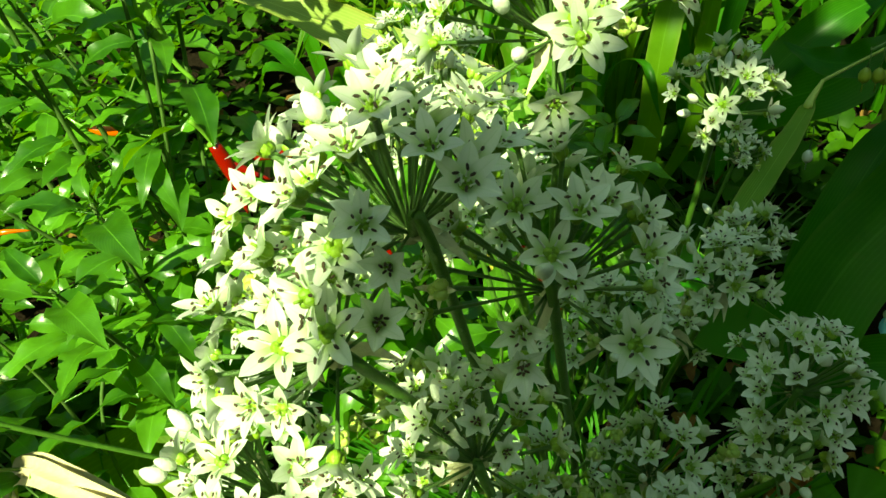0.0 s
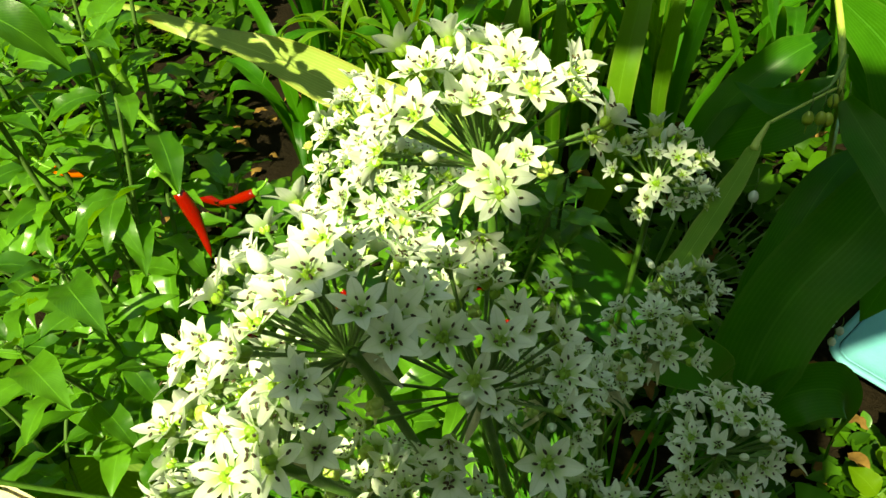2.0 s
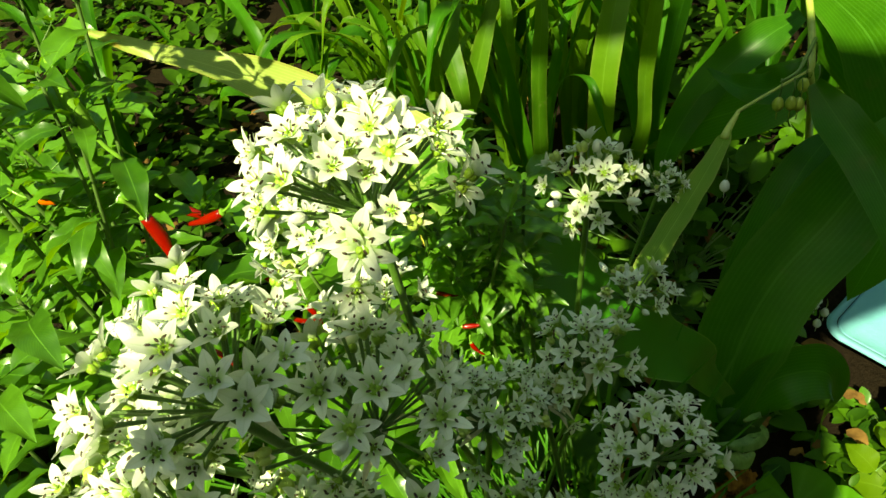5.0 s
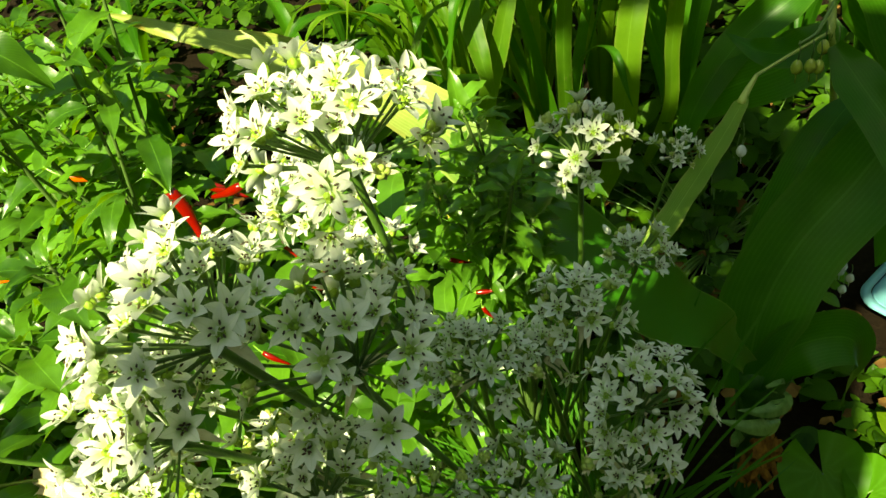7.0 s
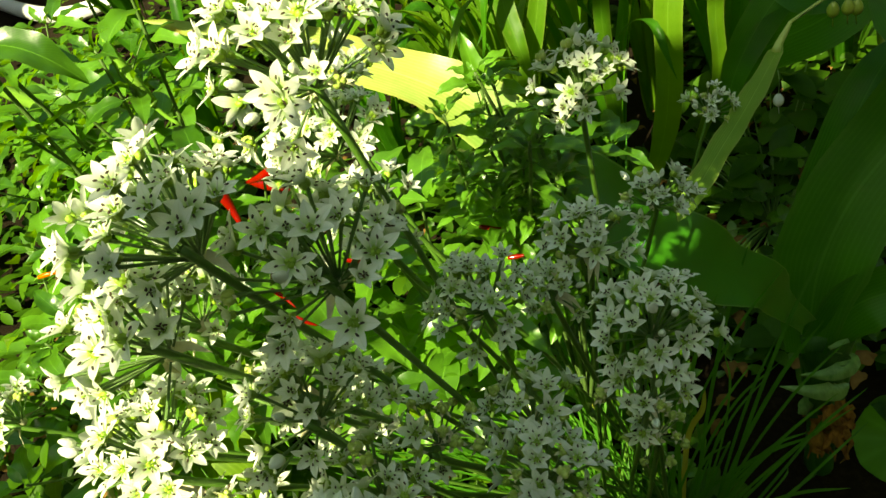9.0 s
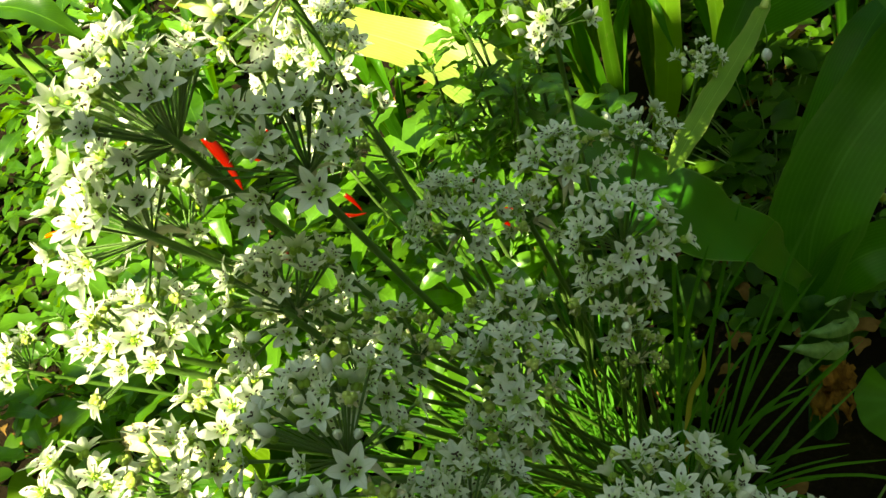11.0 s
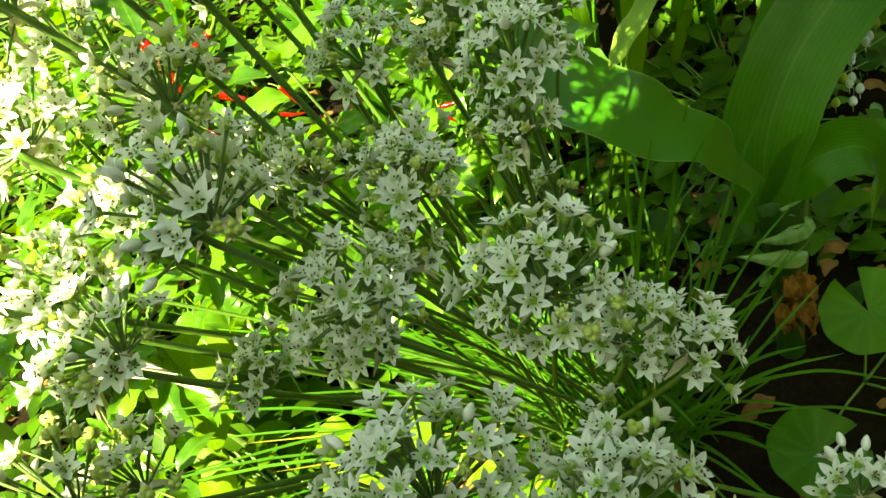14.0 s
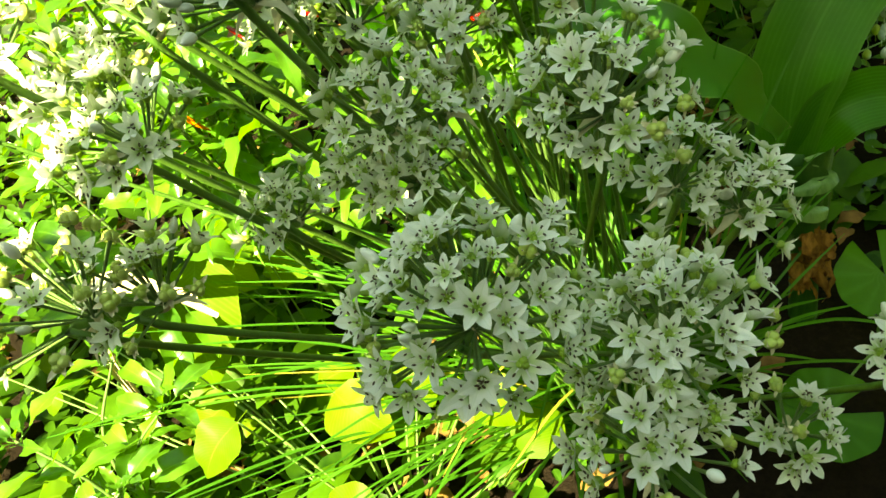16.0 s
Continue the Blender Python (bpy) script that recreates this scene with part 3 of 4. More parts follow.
def chive_leaves(count, seed):
    rng = random.Random(seed)
    top = thing("garlic_chive_tuft", "tuft of flat narrow dark green garlic chive leaves", "leaves", at=CLUMP)
    for k in range(count):
        a = rng.uniform(2.5, 4.3) if k % 3 == 0 else rng.uniform(1.3, 5.2)
        root = Vector((rng.gauss(0, 0.030), rng.gauss(0, 0.030), -0.01))
        long = rng.uniform(0.17, 0.34)
        out = Vector((math.cos(a), math.sin(a), 0))
        lean = rng.uniform(0.75, 1.35) if k % 3 == 0 else rng.uniform(0.2, 0.95)
        droop = rng.uniform(0.0, 0.6)
        pts = [root, root + out * (0.22 * lean * long) + Vector((0, 0, 0.33 * long)), root + out * (0.62 * lean * long) + Vector((0, 0, (0.68 - 0.12 * droop) * long)),
               root + out * (1.05 * lean * long + 0.10 * droop * long) + Vector((0, 0, (0.93 - 0.45 * droop) * long))]
        v, f, u = [], [], []
        w = rng.uniform(0.0007, 0.0014)
        blade(v, f, u, spline(pts, 14), lambda t: w * (1 - max(0, (t - 0.75) / 0.25) ** 2) + 0.0001, 0.25, [out + Vector((0, 0, 0.4)), Vector((0, 0, 1)) - out], cols=3)
        dry = rng.random() < 0.04
        part("leaf", mesh_of("leaf", v, f, M["chive_dry" if dry else "chive_leaf"], u), top, label="yellowed leaf" if dry else "")
    return top


tuft = chive_leaves(200, 5)
rng = random.Random(15)
for tip in ((0.218, 0.362, 0.228), (0.180, 0.325, 0.249), (0.164, 0.355, 0.242), (0.176, 0.333, 0.166), (0.226, 0.342, 0.139), (0.197, 0.300, 0.088), (0.168, 0.283, 0.113), (0.224, 0.239, 0.087),
            (0.180, 0.228, 0.092), (0.133, 0.302, 0.257), (0.128, 0.374, 0.278), (0.205, 0.325, 0.190), (0.150, 0.290, 0.200), (0.210, 0.270, 0.060), (0.165, 0.266, 0.049), (0.211, 0.273, 0.039), (0.202, 0.229, 0.040), (0.177, 0.208, 0.056), (0.167, 0.197, 0.048),
            (0.187, 0.201, 0.014), (0.149, 0.169, 0.055), (0.166, 0.168, 0.016), (0.140, 0.230, 0.070), (0.155, 0.245, 0.020), (0.130, 0.190, 0.020), (0.185, 0.240, -0.01)):
    root = Vector((rng.uniform(0.01, 0.055), rng.uniform(-0.03, 0.02), -0.01))
    end = Vector(tip) - CLUMP
    half = rng.uniform(0.0008, 0.0014)
    v, f, u = [], [], []
    lift = Vector((0, 0, 0.16 * end.length))
    blade(v, f, u, spline([root, root.lerp(end, 0.35) + lift * 0.8, root.lerp(end, 0.7) + lift * 0.7, end], 16), lambda t: half * (1 - max(0, (t - 0.7) / 0.3) ** 2) + 0.0001, 0.3, [Vector((-0.3, -0.7, 0.6))], cols=3)
    part("leaf", mesh_of("leaf", v, f, M["chive_leaf"], u), tuft)
for k in range(18):
    root = Vector((rng.uniform(0.01, 0.06), rng.uniform(-0.04, 0.02), -0.01))
    end = Vector((rng.uniform(0.08, 0.21), rng.uniform(-0.09, 0.08), rng.uniform(0.10, 0.29)))
    half = rng.uniform(0.0005, 0.0011)
    v, f, u = [], [], []
    sag = Vector((rng.uniform(-0.02, 0.02), rng.uniform(-0.02, 0.02), rng.uniform(0.0, 0.05)))
    blade(v, f, u, spline([root, root.lerp(end, 0.4) + sag, root.lerp(end, 0.75) + sag * 0.8, end], 16), lambda t: half * (1 - max(0, (t - 0.7) / 0.3) ** 2) + 0.0001, 0.3, [Vector((-0.3, -0.7, 0.6))], cols=3)
    part("leaf", mesh_of("leaf", v, f, M["chive_leaf"], u), tuft)
v, f, u = [], [], []
blade(v, f, u, spline([Vector((0.04, 0.0, -0.01)), Vector((0.052, 0.02, 0.08)), Vector((0.064, 0.045, 0.117)), Vector((0.077, 0.045, 0.150)), Vector((0.0805, 0.045, 0.182))], 16), lambda t: 0.0022 * (1 - max(0, (t - 0.7) / 0.3) ** 2) + 0.0001, 0.3, [Vector((-0.3, -0.7, 0.6))], cols=3)
part("leaf", mesh_of("leaf", v, f, M["chive_dry"], u), tuft, label="yellowed leaf")


# ---- broad-leaved grass with hanging seed beads ----
def strap_mesh(name, points, half, mat, fold=0.18, ups=((0, 0, 1),), n=26, wave=0.0, waves=3, ratio=1.0, tip=0.45, start=0.35, seed=0.0, ramp=0.22):
    v, f, u = [], [], []

    def width(t):
        w = min(1.0, start + (1 - start) * t / ramp) if t < ramp else 1.0
        if t > 1 - tip:
            w *= max(0.0, 1 - ((t - 1 + tip) / tip) ** (2.2 if tip < 0.7 else 1.7))
        return half * w + 0.0003
    blade(v, f, u, spline(points, n), width, fold, [Vector(q) for q in ups], wave, waves, 7, seed, ratio)
    return mesh_of(name, v, f, mat, u)


STALK = Vector((0.222, 0.365, GROUND))
grass = thing("bead_grass_plant", "tall broad-leaved grass with arching green leaves and seed beads", "plant", at=STALK)


def from_stalk(points):
    return [Vector(p) - STALK for p in points]


part("stalk", tube_mesh("stalk", from_stalk([STALK + Vector((0, 0, -0.02)), (0.222, 0.365, 0.0), (0.216, 0.365, 0.06), (0.212, 0.366, 0.12)]), 0.013, 0.010, M["sheath"], 14, 12), grass)
part("flower_stem", tube_mesh("flower_stem", from_stalk([(0.226, 0.390, 0.08), (0.300, 0.500, 0.19), (0.297, 0.512, 0.28), (0.272, 0.476, 0.345), (0.280, 0.508, 0.368), (0.288, 0.555, 0.392), (0.295, 0.62, 0.44)]), 0.0032, 0.0024, M["capsule"], 24, 9), grass)
part("leaf", strap_mesh("leaf", from_stalk([(0.200, 0.352, 0.150), (0.172, 0.347, 0.205), (0.130, 0.345, 0.243), (0.070, 0.368, 0.294), (-0.007, 0.425, 0.360), (-0.10, 0.440, 0.416), (-0.199, 0.441, 0.464)]),
                        0.0275, M["old_leaf"], 0.20, ((0.3, -0.6, 0.7), (0.1, -0.55, 0.8)), 44, 0.005, 6, tip=0.66, start=0.25, ramp=0.36), grass, label="long broad leaf, yellowing with brown edges")
for pts, half, fold, ups, tip, start in (
        ([(0.206, 0.360, 0.105), (0.220, 0.388, 0.164), (0.249, 0.413, 0.210), (0.290, 0.434, 0.248), (0.326, 0.456, 0.284), (0.37, 0.49, 0.31)], 0.033, 0.24, ((-0.35, -0.8, 0.45), (-0.3, -0.6, 0.7)), 0.45, 0.45),
        ([(0.214, 0.362, 0.110), (0.241, 0.366, 0.148), (0.277, 0.368, 0.152), (0.290, 0.366, 0.128), (0.282, 0.354, 0.075)], 0.021, 0.30, ((0, -0.6, 0.8), (0.8, -0.5, 0.3)), 0.6, 0.6),
        ([(0.222, 0.378, 0.100), (0.236, 0.400, 0.140), (0.236, 0.430, 0.19), (0.255, 0.450, 0.235), (0.285, 0.475, 0.275), (0.32, 0.50, 0.29)], 0.020, 0.2, ((-0.7, -0.5, 0.5), (-0.4, -0.5, 0.8)), 0.5, 0.4),
        ([(0.268, 0.462, 0.350), (0.279, 0.439, 0.333), (0.292, 0.400, 0.312), (0.296, 0.348, 0.285), (0.29, 0.31, 0.25)], 0.015, 0.22, ((-0.4, -0.5, 0.8),), 0.6, 0.3),
        ([(0.273, 0.483, 0.353), (0.254, 0.482, 0.338), (0.234, 0.500, 0.330), (0.216, 0.53, 0.332)], 0.013, 0.25, ((-0.2, -0.7, 0.7),), 0.7, 0.3),
        ([(0.315, 0.600, 0.330), (0.277, 0.586, 0.318), (0.237, 0.581, 0.285), (0.204, 0.566, 0.238), (0.19, 0.55, 0.19)], 0.016, 0.22, ((-0.2, -0.7, 0.7),), 0.6, 0.3),
        ([(0.313, 0.555, 0.310), (0.272, 0.553, 0.280), (0.230, 0.575, 0.250), (0.20, 0.60, 0.20)], 0.024, 0.15, ((-0.1, -0.8, 0.6),), 0.6, 0.3),
        ([(0.290, 0.555, 0.375), (0.335, 0.568, 0.335), (0.375, 0.556, 0.275), (0.40, 0.53, 0.20)], 0.032, 0.12, ((-0.2, -0.75, 0.6),), 0.6, 0.3),
        ([(0.290, 0.560, 0.385), (0.345, 0.540, 0.330), (0.377, 0.507, 0.247), (0.368, 0.481, 0.203), (0.351, 0.463, 0.170), (0.332, 0.448, 0.139)], 0.030, 0.15, ((-0.2, -0.75, 0.6),), 0.5, 0.3)):
    part("leaf", strap_mesh("leaf", from_stalk(pts), half, M["grass_leaf"], fold, ups, 36, 0.0028, 2.6, tip=tip, start=start, seed=half * 90), grass)


def dry_edged_leaf():
    """A leaf that hangs from the node on a thin stalk: stalk, pale sheath, then the blade, each a part."""
    v, f, u = [], [], []
    line = spline(from_stalk([(0.206, 0.440, 0.3365), (0.1987, 0.428, 0.3325), (0.1763, 0.400, 0.3210), (0.1531, 0.370, 0.3140), (0.1340, 0.347, 0.3060), (0.1180, 0.330, 0.2960)]), 30)

    def width(t):
        grow = min(1.0, 0.24 + t / 0.50)
        end = max(0.0, (t - 0.80) / 0.20)
        return 0.0003 + 0.0074 * grow * (1 - end ** 2)
    blade(v, f, u, line, width, 0.30, [Vector((-0.5, -0.7, 0.5))], 0.0014, 5, 7, 0.4)
    leaf = part("leaf", mesh_of("leaf", v, f, M["dry_edge_leaf"], u), grass, label="narrow hanging leaf with dry tan edges")
    part("leaf_stalk", tube_mesh("leaf_stalk", from_stalk([(0.2670, 0.470, 0.3560), (0.2407, 0.462, 0.3478), (0.2150, 0.451, 0.3420)]), 0.0009, 0.0012, M["capsule"], 12, 6), leaf)
    v, f, u = [], [], []
    tube(v, f, u, spline(from_stalk([(0.2155, 0.4512, 0.3422), (0.2120, 0.4470, 0.3395), (0.2065, 0.4405, 0.3365), (0.2010, 0.4320, 0.3340)]), 10), lambda t: 0.0013 + 0.0018 * t, 8)
    part("leaf_sheath", mesh_of("leaf_sheath", v, f, M["capsule"], u), leaf, label="smooth pale green leaf sheath")


dry_edged_leaf()


def bead_mesh(name, mat):
    v, f, u = [], [], []
    ellipsoid(v, f, u, Matrix.Identity(4), 0.0040, 0.0040, 0.0052, 8, 10, 0.15)
    tube(v, f, u, [Vector((0, 0, -0.005)), Vector((0.0004, 0, -0.012))], lambda t: 0.0004, 4)
    return mesh_of(name, v, f, mat, u)


BEAD_G, BEAD_W = bead_mesh("seed_bead", M["bead_green"]), bead_mesh("seed_bead", M["bead_white"])


def bead(place, me, hang=0.012, s=1.0):
    p = Vector(place) - STALK
    ob = part("seed_bead", me, grass, Matrix.Translation(p) @ Matrix.Diagonal((s, s, s, 1)), "pale white seed bead" if me == BEAD_W else "yellow-green seed bead")
    v, f, u = [], [], []
    tube(v, f, u, [Vector((0, 0, 0.005)), Vector((0.001, 0.001, 0.005 + hang * 0.5)), Vector((0, 0.002, 0.005 + hang))], lambda t: 0.0005, 5)
    part("thread", mesh_of("thread", v, f, M["pedicel"], u), ob)


for p in ((0.2418, 0.452, 0.3431), (0.2519, 0.455, 0.3405), (0.2581, 0.457, 0.3378), (0.2701, 0.462, 0.3434), (0.2621, 0.464, 0.3482)):
    bead(p, BEAD_G, 0.014, 1.0)
bead((0.1950, 0.402, 0.3176), BEAD_W, 0.020, 0.85)
rng = random.Random(8)
for k in range(13):
    s = k / 12
    bead((0.281 + 0.030 * s + rng.uniform(-0.007, 0.007), 0.408 + 0.042 * s + rng.uniform(-0.007, 0.007), 0.163 + 0.036 * s + rng.uniform(-0.004, 0.004)), BEAD_W if k % 4 else BEAD_G, 0.012, 0.8)
part("fruit_stalk", tube_mesh("fruit_stalk", from_stalk([(0.276, 0.490, 0.368), (0.258, 0.462, 0.368), (0.252, 0.456, 0.364), (0.240, 0.450, 0.362)]), 0.0016, 0.0008, M["pedicel"], 10, 6), grass)


def husk(seed):
    rng = random.Random(seed)
    v, f, u = [], [], []
    for k in range(34):
        a = rng.uniform(3.9, 5.6)
        r = rng.uniform(0.012, 0.020)
        z = rng.uniform(0.085, 0.130)
        q = Vector((math.cos(a), math.sin(a), 0))
        side = Vector((-q.y, q.x, 0)) * rng.uniform(-0.012, 0.012)
        long = rng.uniform(0.018, 0.042)
        p = q * r + Vector((0, 0, z))
        pts = [p, p + q * rng.uniform(0.001, 0.009) + side * 0.4 - Vector((0, 0, 0.4 * long)), p + q * rng.uniform(-0.002, 0.012) + side - Vector((0, 0, 0.75 * long)), p + q * rng.uniform(0.0, 0.012) + side * rng.uniform(0.5, 1.6) - Vector((0, 0, long))]
        w = rng.uniform(0.002, 0.007)
        blade(v, f, u, spline(pts, 8), lambda t: w * (1 - 0.75 * t * t) * (1 + 0.35 * math.sin(17 * t + k)), rng.uniform(-0.9, 0.9), [q + Vector((0, 0, rng.uniform(-0.3, 0.6)))], 0.002, 2.5, 5, rng.uniform(0, 6))
    return mesh_of("dry_husk", v, f, M["dry"], u)


for pts, half in (([(0.236, 0.352, 0.068), (0.222, 0.340, 0.079), (0.204, 0.338, 0.085), (0.1816, 0.345, 0.0884)], 0.0085), ([(0.240, 0.352, 0.104), (0.227, 0.340, 0.107), (0.213, 0.338, 0.105), (0.1964, 0.345, 0.1001)], 0.0075), ([(0.226, 0.368, 0.02), (0.208, 0.352, 0.045), (0.195, 0.342, 0.052)], 0.010), ([(0.240, 0.366, 0.095), (0.232, 0.350, 0.118), (0.215, 0.345, 0.130)], 0.009)):
    part("leaf_base", strap_mesh("leaf_base", from_stalk(pts), half, M["leaf_base"], -0.55, ((-0.1, -0.7, 0.7),), 14, 0.001, 2, tip=0.85, start=0.8), grass, label="pale green cut leaf base")
part("dry_husk", husk(2), grass, label="torn brown dry leaf sheath at the stalk base")
for k, (a, z) in enumerate(((4.4, 0.205), (3.7, 0.185), (5.2, 0.215), (4.9, 0.19))):
    q = Vector((math.cos(a), math.sin(a), 0))
    part("sheath", strap_mesh("sheath", [q * 0.012 + Vector((0, 0, z - 0.09)), q * 0.018 + Vector((0, 0, z - 0.03)), q * 0.024 + Vector((0, 0, z))], 0.016, M["sheath"], -0.5, (tuple(q),), 10, start=0.9, tip=0.4), grass)


# ---- chili plants ----
def leaf_mesh(name, seed, long, half, mat, curl=0.25, fold=0.3, notch=0.0):
    rng = random.Random(seed)
    v, f, u = [], [], []
    bend = rng.uniform(-0.12, 0.12)
    line = [Vector((long * (bend * t * t), long * t, long * (0.10 * math.sin(math.pi * t) - curl * t * t))) for t in [k / 10 for k in range(11)]]
    blade(v, f, u, line, lambda t: half * max(0.03, math.sin(math.pi * t ** 0.72) ** 0.85 if t < 1 else 0) + (0.0 if t < 1 else 0.0), fold, [Vector((0, 0, 1))], 0.002 * long / 0.05, 2.5, 5, rng.uniform(0, 6))
    stem = [Vector((0, -0.25 * long, 0.01 * long)), Vector((0, 0, 0))]
    tube(v, f, u, stem, lambda t: 0.0006, 4, False)
    return mesh_of(name, v, f, mat, u)


CHILI_LEAVES = [leaf_mesh("leaf", s, 0.040 + 0.004 * (s % 4), 0.0085 + 0.0008 * (s % 3), M["chili_leaf"], 0.10 + 0.1 * (s % 4), 0.2 + 0.1 * (s % 3)) for s in range(7)]


def fruit_meshes(seed, long, fat, mat):
    rng = random.Random(seed)
    bend = rng.uniform(0.15, 0.40)
    line = [Vector((long * bend * t * t, 0, -long * t)) for t in [k / 10 for k in range(11)]]
    v, f, u = [], [], []
    tube(v, f, u, line, lambda t: fat * (0.75 + 0.25 * math.sin(math.pi * min(1, t * 1.6))) * math.sqrt(max(0.004, 1 - t ** 2.6)), 10)
    cv, cf, cu = [], [], []
    ellipsoid(cv, cf, cu, Matrix.Translation((0, 0, 0.0005)), fat * 0.8, fat * 0.8, fat * 0.35, 5, 10)
    tube(cv, cf, cu, spline([(0, 0, 0), (0.001, 0, 0.008), (0.004, 0, 0.016)], 5), lambda t: 0.0011, 6)
    return mesh_of("fruit", v, f, mat, u), mesh_of("calyx", cv, cf, M["green_fruit"], cu)


FRUIT = {c: [fruit_meshes(s, 0.034 + 0.004 * (s % 3), 0.0038 + 0.0005 * (s % 2), M[m]) for s in range(3)] for c, m in (("red", "red"), ("orange", "orange"), ("green", "green_fruit"))}


def chili_plant(base, height, seed, tips, leaves_per_tip, leaf_scale=1.0, reach=0.85):
    """tips: where the shoots end. Leaves stand in whorls along the upper part of every shoot."""
    rng = random.Random(seed)
    base = Vector(base)
    top = thing("chili_plant", "bushy chili plant with glossy lance-shaped green leaves", "plant", "chili plants", at=base)
    fork = Vector((0, 0, 0.35 * height))
    part("stem", tube_mesh("stem", [(0, 0, -0.02), (0.004, 0.003, 0.2 * height), fork], 0.0055, 0.004, M["wood"], 8, 8), top)
    for tip in tips:
        t = Vector(tip) - base
        mid = fork.lerp(t, 0.5) + Vector((rng.uniform(-0.02, 0.02), rng.uniform(-0.02, 0.02), 0.02))
        line = spline([fork, mid, t], 16)
        v, f, u = [], [], []
        tube(v, f, u, line, lambda s: 0.0020 - 0.0011 * s, 6)
        part("branch", mesh_of("branch", v, f, M["wood"], u), top)
        for k in range(leaves_per_tip):
            s = 1 - (k / leaves_per_tip) ** 1.4 * reach
            p = line[16] - Vector((0, 0, 0.0012 * k)) if k < 7 else line[min(16, int(s * 16))]
            a = k * 2.4 + rng.uniform(-0.4, 0.4)
            el = rng.uniform(0.55, 0.95) if k < 3 else rng.uniform(-0.05, 0.40) if k < 8 else rng.uniform(-0.45, 0.45)
            out = Vector((math.cos(a) * math.cos(el), math.sin(a) * math.cos(el), math.sin(el)))
            sc = leaf_scale * (rng.uniform(0.30, 0.55) if k < 3 else rng.uniform(0.7, 1.15) if k < 8 else rng.uniform(0.5, 1.2))
            m = out.to_track_quat("Y", "Z").to_matrix().to_4x4()
            part("leaf", rng.choice(CHILI_LEAVES), top, Matrix.Translation(p + out * 0.012 * sc) @ m @ Matrix.Rotation(rng.uniform(-0.5, 0.5), 4, "Y") @ Matrix.Diagonal((sc, sc, sc, 1)))
    return top, base


def fruit(plant, place, colour, way=(0, 0, -1), seed=0, s=1.0):
    """A chili; place: its middle; way: from the stalk to the tip."""
    top, base = plant
    me, calyx = FRUIT[colour][seed % 3]
    w = Vector(way).normalized()
    m = aim(Vector(place) - base - w * 0.018 * s, -w, seed * 1.3, (s, s, s))
    ob = part("fruit", me, top, m, {"red": "glossy ripe red chili", "orange": "ripening orange chili", "green": "unripe green chili"}[colour])
    part("calyx", calyx, ob)


# The four highest shoots are added, mostly out of view, to dapple the long leaf.
left_plant = chili_plant((-0.20, 0.36, GROUND), 0.5, 21, [(-0.15, 0.31, 0.50), (-0.148, 0.315, 0.475), (-0.21, 0.30, 0.47), (-0.24, 0.38, 0.46), (-0.20, 0.42, 0.42), (-0.13, 0.36, 0.38), (-0.26, 0.30, 0.40), (-0.22, 0.25, 0.38), (-0.137, 0.352, 0.535), (-0.180, 0.378, 0.535), (-0.195, 0.285, 0.615), (-0.215, 0.290, 0.630), (-0.145, 0.218, 0.450), (-0.165, 0.200, 0.425), (-0.190, 0.33, 0.41)], 26, 0.78)
fruit(left_plant, (-0.128, 0.306, 0.400), "red", (0.30, 0, -0.95), 0, 1.05)
fruit(left_plant, (-0.112, 0.322, 0.398), "red", (-0.9, 0.1, -0.5), 1, 0.7)
fruit(left_plant, (-0.209, 0.352, 0.400), "orange", (0.9, 0, -0.4), 2, 0.8)
fruit(left_plant, (-0.261, 0.451, 0.237), "orange", (0.3, -0.3, -1), 0, 0.5)
fruit(left_plant, (-0.226, 0.375, 0.250), "orange", (0.6, 0.2, -0.6), 2, 0.4)
fruit(left_plant, (-0.186, 0.306, 0.297), "orange", (0.5, 0, -0.8), 1, 0.5)
fruit(left_plant, (-0.152, 0.322, 0.480), "green", (-0.3, 0.1, 1), 1, 1.1)
fruit(left_plant, (-0.235, 0.34, 0.480), "green", (-0.7, 0.1, 0.7), 2, 1.1)
mid_plant = chili_plant((-0.06, 0.36, GROUND), 0.42, 22, [(-0.06, 0.30, 0.38), (-0.09, 0.26, 0.37), (-0.03, 0.33, 0.35), (0.0, 0.28, 0.31), (-0.10, 0.33, 0.37), (-0.12, 0.24, 0.36)], 22)
for k, (p, c, w) in enumerate([((-0.083, 0.306, 0.365), "red", (0.7, 0, -0.7)), ((0.025, 0.291, 0.328), "red", (1, 0, -0.1)), ((-0.062, 0.277, 0.359), "red", (0.6, 0, -0.5)), ((-0.056, 0.193, 0.405), "red", (0.6, -0.3, -0.3)),
                               ((-0.049, 0.264, 0.379), "red", (0.5, 0, -0.8)), ((-0.093, 0.246, 0.374), "red", (0.5, 0, -0.6)), ((0.025, 0.268, 0.335), "red", (0.2, 0, -1)),
                               ((0.012, 0.300, 0.345), "red", (0.8, 0, -0.5)), ((-0.222, 0.259, 0.409), "orange", (1, 0, 0.2))]):
    fruit(mid_plant if p[0] > -0.2 else left_plant, p, c, w, k, 0.36)
